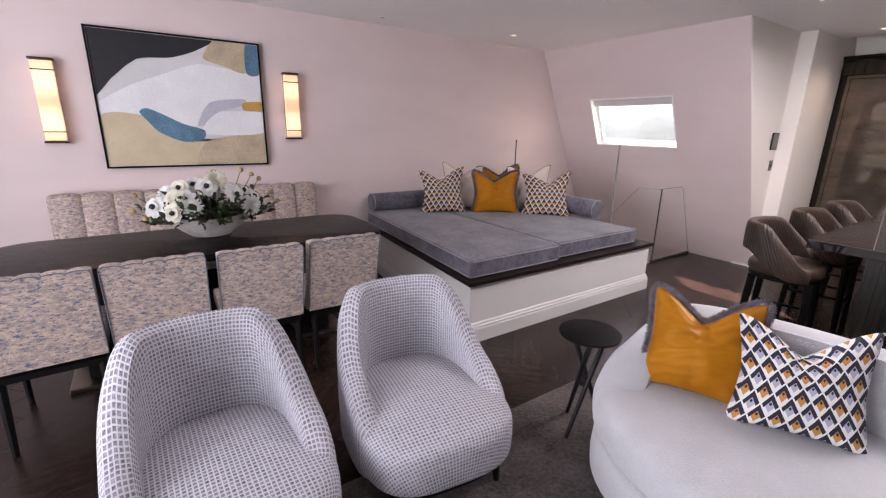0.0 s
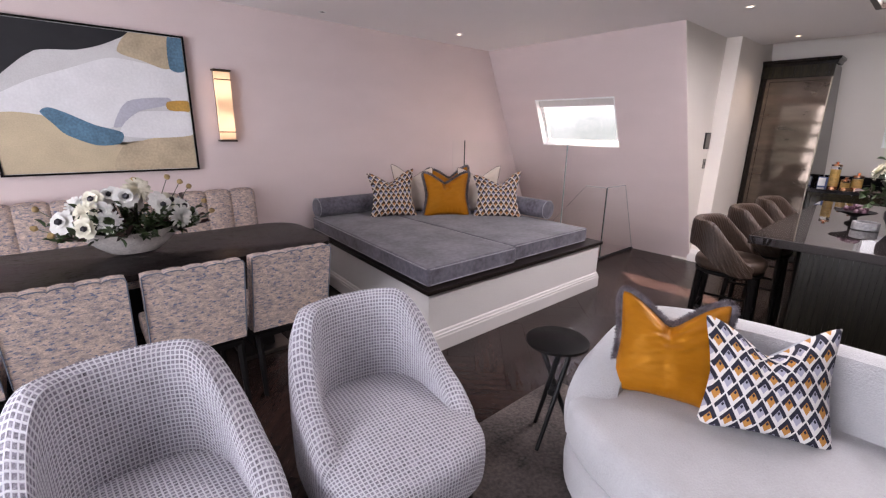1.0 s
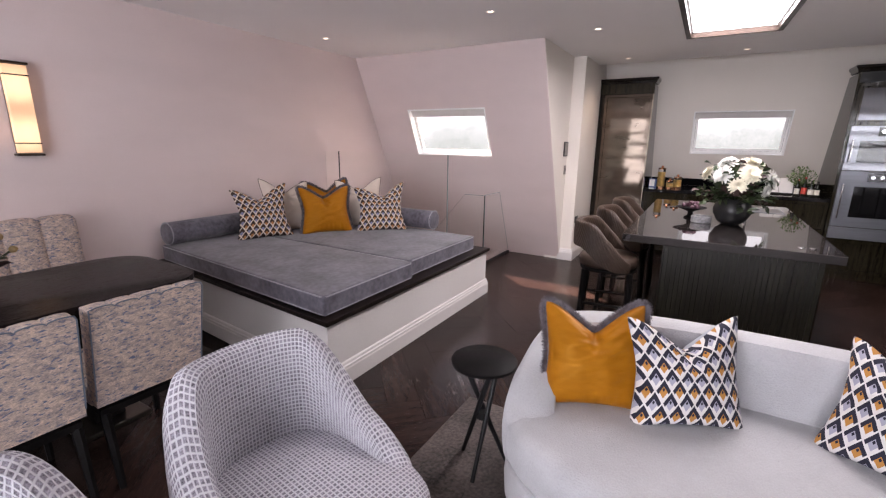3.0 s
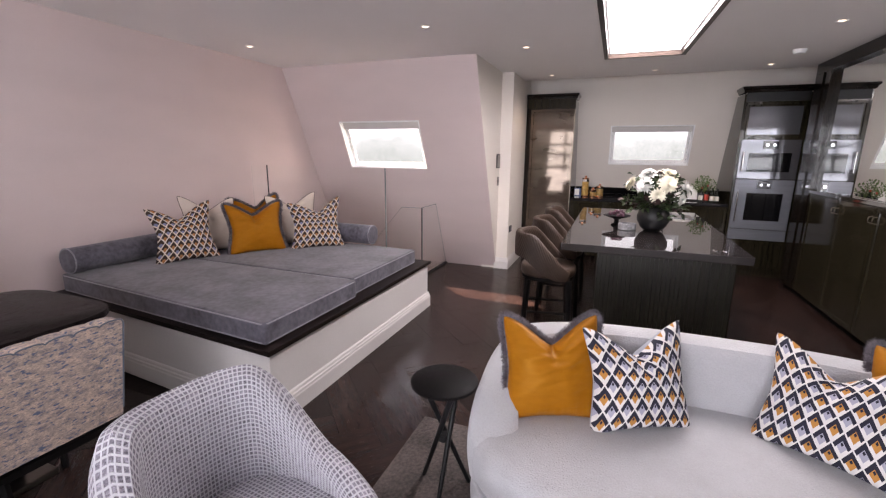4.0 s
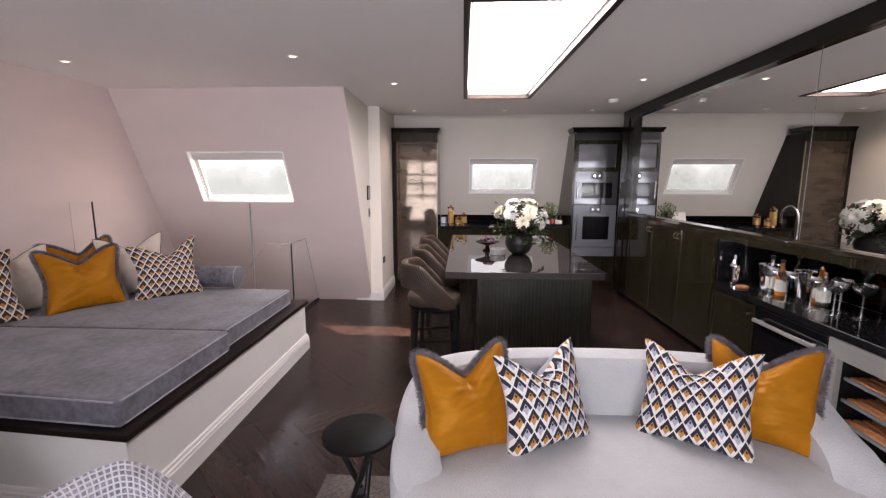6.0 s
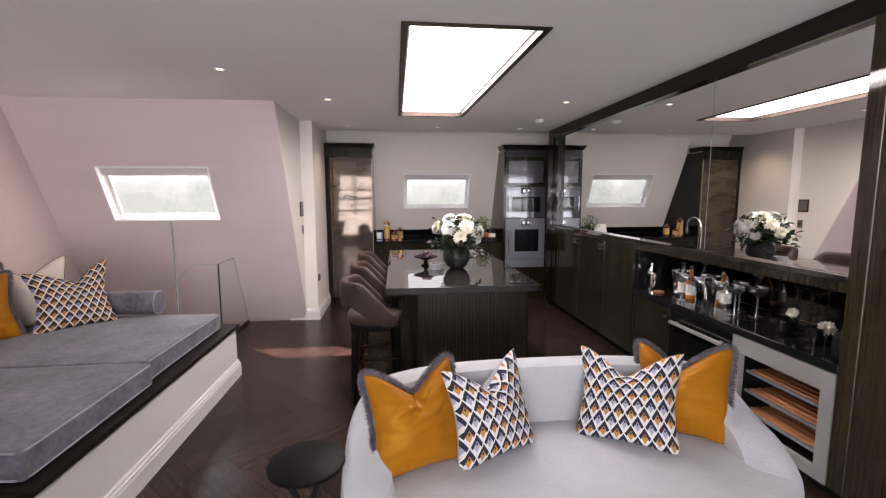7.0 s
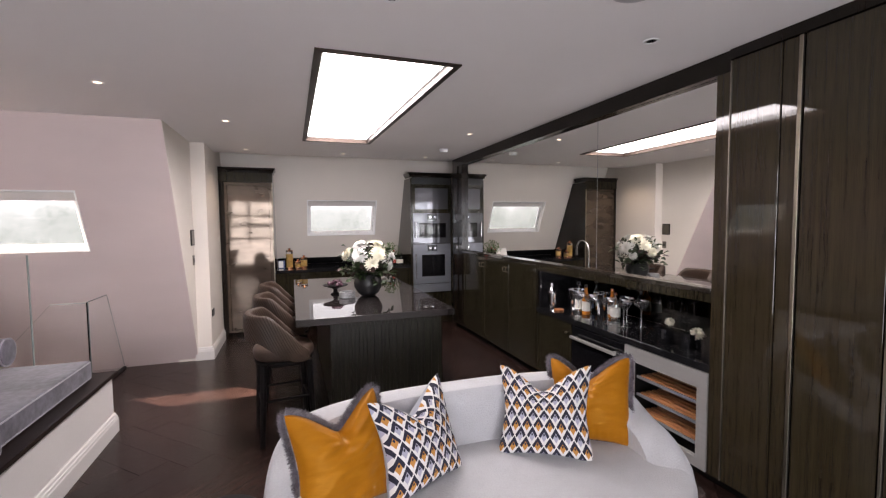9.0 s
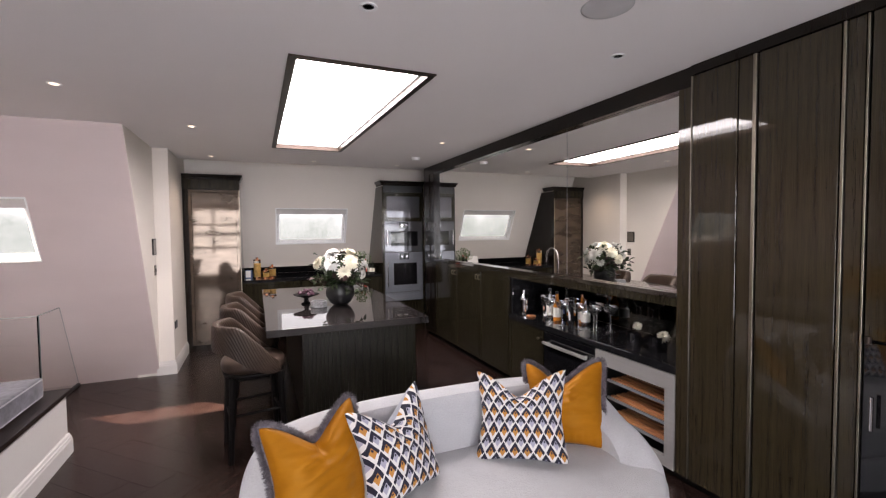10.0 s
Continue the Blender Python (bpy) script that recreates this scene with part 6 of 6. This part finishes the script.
sheet(bm, bowl_f, 48, 8, wrap_u=True)
bmesh.ops.remove_doubles(bm, verts=bm.verts, dist=0.001)
part("bowl", bm, "grey_stone_bowl", bw)
bl, bd, bp_ = B(), B(), B()
for i in range(22):
    a = 2.4 * i + rng.uniform(-0.3, 0.3)
    k = math.sqrt((i + 0.7) / 22)
    c = Vector((0.35 * math.cos(a) * k, 0.17 * math.sin(a) * k, 0.36 - 0.19 * k * k + rng.uniform(-0.02, 0.03)))
    d = Vector((c.x * 1.6, c.y * 2.0 - 0.45, c.z - 0.05 + rng.uniform(-0.1, 0.2))).normalized()
    h = B()
    r = rng.uniform(0.056, 0.070) if i % 3 else rng.uniform(0.062, 0.080)
    petal_fan(h, c, d, r, 7 if i % 3 else 16, 2 if i % 3 else 6, 0.25 if i % 3 else 0.5, rng, 1.15 if i % 3 else 0.75)
    part("bloom", h, "petal" if i % 4 else "petal_cream", bw, smooth=180)
    if i % 3:
        e = B()
        bmesh.ops.create_icosphere(e, subdivisions=1, radius=r * 0.29, matrix=Matrix.Translation(c + d * r * 0.30))
        part("flower_eye", e, "flower_eye", bw)
    tube(bl, [(c.x * 0.3, c.y * 0.3, 0.08), c - d * 0.01], 0.003, 5)
for i in range(80):
    a = rng.uniform(0, 6.28)
    tip = Vector((0.42 * math.cos(a) * rng.uniform(0.4, 1), 0.20 * math.sin(a) * rng.uniform(0.3, 1), rng.uniform(0.10, 0.29)))
    leafy(bd if i % 6 == 0 else bl, (tip.x * 0.3, tip.y * 0.3, 0.09), tip, 7, 0.068, rng)
for x, y, z in ((0.22, 0.0, 0.44), (0.28, -0.02, 0.41), (0.05, 0.02, 0.43), (-0.36, -0.08, 0.17), (-0.42, -0.03, 0.21), (0.40, -0.02, 0.28), (0.43, -0.06, 0.22), (-0.40, 0.03, 0.30), (0.34, 0.05, 0.37)):
    tube(bl, [(x * 0.3, y * 0.3, 0.1), (x * 0.75, y * 0.7, z * 0.7), (x, y, z)], 0.0022, 5)
    e = B()
    bmesh.ops.create_icosphere(e, subdivisions=2, radius=0.017, matrix=Matrix.Translation((x, y, z)))
    for v in e.verts:
        v.co += v.normal * 0.004 * noise.noise(v.co * 90)
    part("seed_head", e, "seed_pod", bw, "dry golden seed head")
for nm, b_, mt in (("foliage", bl, "leaf"), ("dark_foliage", bd, "dark_leaf")):
    f = part(nm, b_, mt, bw, smooth=180)
    f["kind"] = "stuff"

for x, y, h, rr in ((2.515, -1.66, 0.115, 0.036), (2.235, -1.60, 0.10, 0.046)):
    t = thing("bud_vase", "small dark glass vase holding a cream bloom in the bar niche", "vase", pose(x, y, 0.7155), "bud vases")
    part("vase", lathe(B(), [(0.0005, 0), (0.024, 0), (0.028, 0.02), (0.020, 0.06), (0.023, 0.068), (0.019, 0.068), (0.0005, 0.058)], 20), "black_glass", t)
    bm = B()
    petal_fan(bm, Vector((0, 0, h)), Vector((-0.5, 0.6, 0.6)).normalized(), rr, 14, 5, 0.5, rng, 0.75)
    part("bloom", bm, "petal_cream", t, smooth=180)
    part("stem", tube(B(), [(0, 0, 0.06), (0, 0, h)], 0.003, 6), "leaf", t)
    bm = B()
    leafy(bm, (0, 0, 0.06), (0.02, -0.02, h), 5, 0.04, rng)
    part("foliage", bm, "leaf", t, smooth=180)

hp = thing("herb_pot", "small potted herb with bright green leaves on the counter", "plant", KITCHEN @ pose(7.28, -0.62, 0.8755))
part("pot", lathe(B(), [(0.0005, 0), (0.05, 0), (0.062, 0.11), (0.055, 0.11), (0.0005, 0.10)], 24), "black_ceramic", hp)
bm = B()
for i in range(40):
    a, e = rng.uniform(0, 6.28), rng.uniform(0.1, 1.4)
    leafy(bm, (0, 0, 0.1), Vector((math.cos(a) * math.cos(e) * 0.17, math.sin(a) * math.cos(e) * 0.17, 0.13 + math.sin(e) * 0.22)), 7, 0.038, rng)
f = part("foliage", bm, "sprig_leaf", hp, smooth=180)
f["kind"] = "stuff"


# ---- ceiling fittings, switches ----
def downlight(x, y, lit=True):
    d = thing("downlight", "small recessed ceiling downlight with white trim" if lit else "recessed ceiling downlight, switched off, with black baffle", "downlight", pose(x, y, CH), "ceiling downlights")
    part("trim_ring", lathe(B(), [(0.024, -0.001), (0.038, -0.001), (0.040, -0.004), (0.038, -0.006), (0.026, -0.005), (0.024, -0.003)], 28), "window_white", d)
    part("bulb" if lit else "baffle", lathe(B(), [(0.0005, -0.002), (0.0238, -0.002), (0.0238, -0.003), (0.0005, -0.003)], 20), "spot_bulb" if lit else "black_metal", d)


for x, y, lit in ((2.083, 4.139, False), (3.602, 3.958, True), (4.48, 1.465, True), (3.537, 2.093, True), (6.08, 1.445, True), (6.09, 0.25, True), (6.10, -0.895, True), (4.40, -0.875, True), (1.905, 0.515, False), (1.917, -0.857, False)):
    downlight(x, y, lit)
sp = thing("ceiling_speaker", "flush round white ceiling speaker grille", "speaker", pose(1.535, -0.417, CH))
part("grille", lathe(B(), [(0.0005, -0.004), (0.095, -0.004), (0.105, -0.003), (0.108, -0.001)], 40), "speaker_mesh", sp)
sd = thing("smoke_detector", "round white smoke detector on the ceiling", "smoke detector", pose(5.39, -0.93, CH))
part("base", lathe(B(), [(0.0005, -0.001), (0.056, -0.001), (0.058, -0.014), (0.0005, -0.014)], 28), "window_white", sd)
part("housing", lathe(B(), [(0.0005, -0.0145), (0.052, -0.0145), (0.048, -0.036), (0.03, -0.042), (0.0005, -0.042)], 28), "window_white", sd)
cp = thing("control_panel", "black touch control panel on the wall cheek", "control panel", pose(5.61, RY - 0.005, 1.425))
part("bezel", box(B(), -0.075, 0.075, -0.014, -0.001, -0.088, 0.088, 0.003, 1), "black_metal", cp)
part("screen", box(B(), -0.062, 0.062, -0.016, -0.014, -0.075, 0.075), "brushed_dark", cp, "dim grey screen", smooth=None)
sw = thing("light_switch", "dark metal light switch plate under the control panel", "switch", pose(5.645, RY - 0.005, 1.170))
part("plate", box(B(), -0.038, 0.038, -0.008, -0.001, -0.055, 0.055, 0.002, 1), "brushed_dark", sw)
part("rocker", box(B(), -0.014, 0.014, -0.013, -0.008, -0.02, 0.02, 0.002, 1), "black_metal", sw)
sk = thing("wall_socket", "black wall socket plate on the pier", "socket", pose(5.83, 1.845, 0.53))
part("plate", box(B(), -0.07, 0.07, -0.009, -0.001, -0.042, 0.042, 0.002, 1), "black_metal", sk)
for x in (-0.032, 0.032):
    part("outlet", box(B(), x - 0.016, x + 0.016, -0.011, -0.009, -0.016, 0.016), "plaster_socket", sk, smooth=None)

# ---- floor: wide smoked-oak herringbone boards ----
fl = new("floor")
tagged(fl, "dark smoked-oak herringbone board floor", "floor", kind="structure")
sub = slab("subfloor", [-2.4, 1.75, 3.962, 8.8], [-2.02, 2.715, WY], {(2, 1)}, lambda u, v, w: (u, v, -0.022 - w), 0.2, "dark_wood", "base under the boards")
PW, PL = 0.19, 0.95


def clip(poly, axis, lim, keep_less):
    out = []
    for a, b in zip(poly, poly[1:] + poly[:1]):
        ia, ib = (a[axis] <= lim) == keep_less, (b[axis] <= lim) == keep_less
        if ia:
            out.append(a)
        if ia != ib:
            t = (lim - a[axis]) / (b[axis] - a[axis])
            out.append((a[0] + t * (b[0] - a[0]), a[1] + t * (b[1] - a[1])))
    return out


def inset(poly, d):
    c = (sum(p[0] for p in poly) / len(poly), sum(p[1] for p in poly) / len(poly))
    return [(p[0] + (c[0] - p[0]) * d / max(math.dist(p, c), 0.02), p[1] + (c[1] - p[1]) * d / max(math.dist(p, c), 0.02)) for p in poly]


def board_mesh(poly, origin, turn):
    bm = B()
    lo = [bm.verts.new((*p, -0.02)) for p in poly]
    mid = [bm.verts.new((*p, -0.0025)) for p in poly]
    hi = [bm.verts.new((*p, 0.0)) for p in inset(poly, 0.0022)]
    n = len(poly)
    for a, b in ((lo, mid), (mid, hi)):
        for i in range(n):
            bm.faces.new((a[i], a[(i + 1) % n], b[(i + 1) % n], b[i]))
    bm.faces.new(hi)
    back = Matrix.Rotation(-turn, 4, "Z") @ Matrix.Translation((-origin[0], -origin[1], 0))
    bmesh.ops.transform(bm, matrix=back, verts=bm.verts)
    return bm


ZONES = ((-2.39, 8.2, -1.75, 2.713), (-2.39, 1.74, 2.713, WY - 0.002))
ca = math.cos(radians(45))
full, count = {}, 0
rest = B()
for k in range(-90, 91):
    for mm_ in range(-12, 13):
        for vert_ in (0, 1):
            g = 0.0006
            x, y = k * PW + mm_ * PL, k * PW - mm_ * PL
            r = (x - PW, x, y, y + PL) if vert_ else (x, x + PL, y, y + PW)
            r = (r[0] + g, r[1] - g, r[2] + g, r[3] - g)
            quad = [((px - py) * ca, (px + py) * ca) for px, py in ((r[0], r[2]), (r[1], r[2]), (r[1], r[3]), (r[0], r[3]))]
            quad = [(px + 2.0, py + 0.4) for px, py in quad]
            cx, cy = sum(p[0] for p in quad) / 4, sum(p[1] for p in quad) / 4
            if not (-3.2 < cx < 9 and -2.6 < cy < 5.2):
                continue
            for x0, x1, y0, y1 in ZONES:
                poly = quad
                for axis, lim, less in ((0, x0, False), (0, x1, True), (1, y0, False), (1, y1, True)):
                    poly = clip(poly, axis, lim, less) if poly else poly
                if len(poly) < 3:
                    continue
                area = abs(sum(a[0] * b[1] - b[0] * a[1] for a, b in zip(poly, poly[1:] + poly[:1]))) / 2
                if area < 0.002:
                    continue
                turn = radians(135 if vert_ else 45)
                whole = len(poly) == 4 and area > 0.995 * (PL - 2 * g) * (PW - 2 * g)
                near = 0.9 < cx < 7.4 and -1.5 < cy < 2.8 and area > 0.03 and count < 300
                if not near:
                    bmq = board_mesh(poly, (0, 0), 0)
                    tmp = bpy.data.meshes.new("t")
                    bmq.to_mesh(tmp)
                    bmq.free()
                    rest.from_mesh(tmp)
                    bpy.data.meshes.remove(tmp)
                    continue
                count += 1
                if whole and vert_ in full:
                    ob = new("plank", full[vert_])
                else:
                    bmq = board_mesh(poly, (cx, cy), turn)
                    finish(bmq)
                    me = bpy.data.meshes.new("plank")
                    bmq.to_mesh(me)
                    bmq.free()
                    me.materials.append(M["plank_wood"])
                    ob = new("plank", me)
                    if whole:
                        full[vert_] = me
                ob.parent = fl
                ob.matrix_basis = Matrix.Translation((cx, cy, 0)) @ Matrix.Rotation(turn, 4, "Z")
p = part("boards_beyond", rest, "plank_wood", fl, smooth=None)
p["kind"] = "stuff"
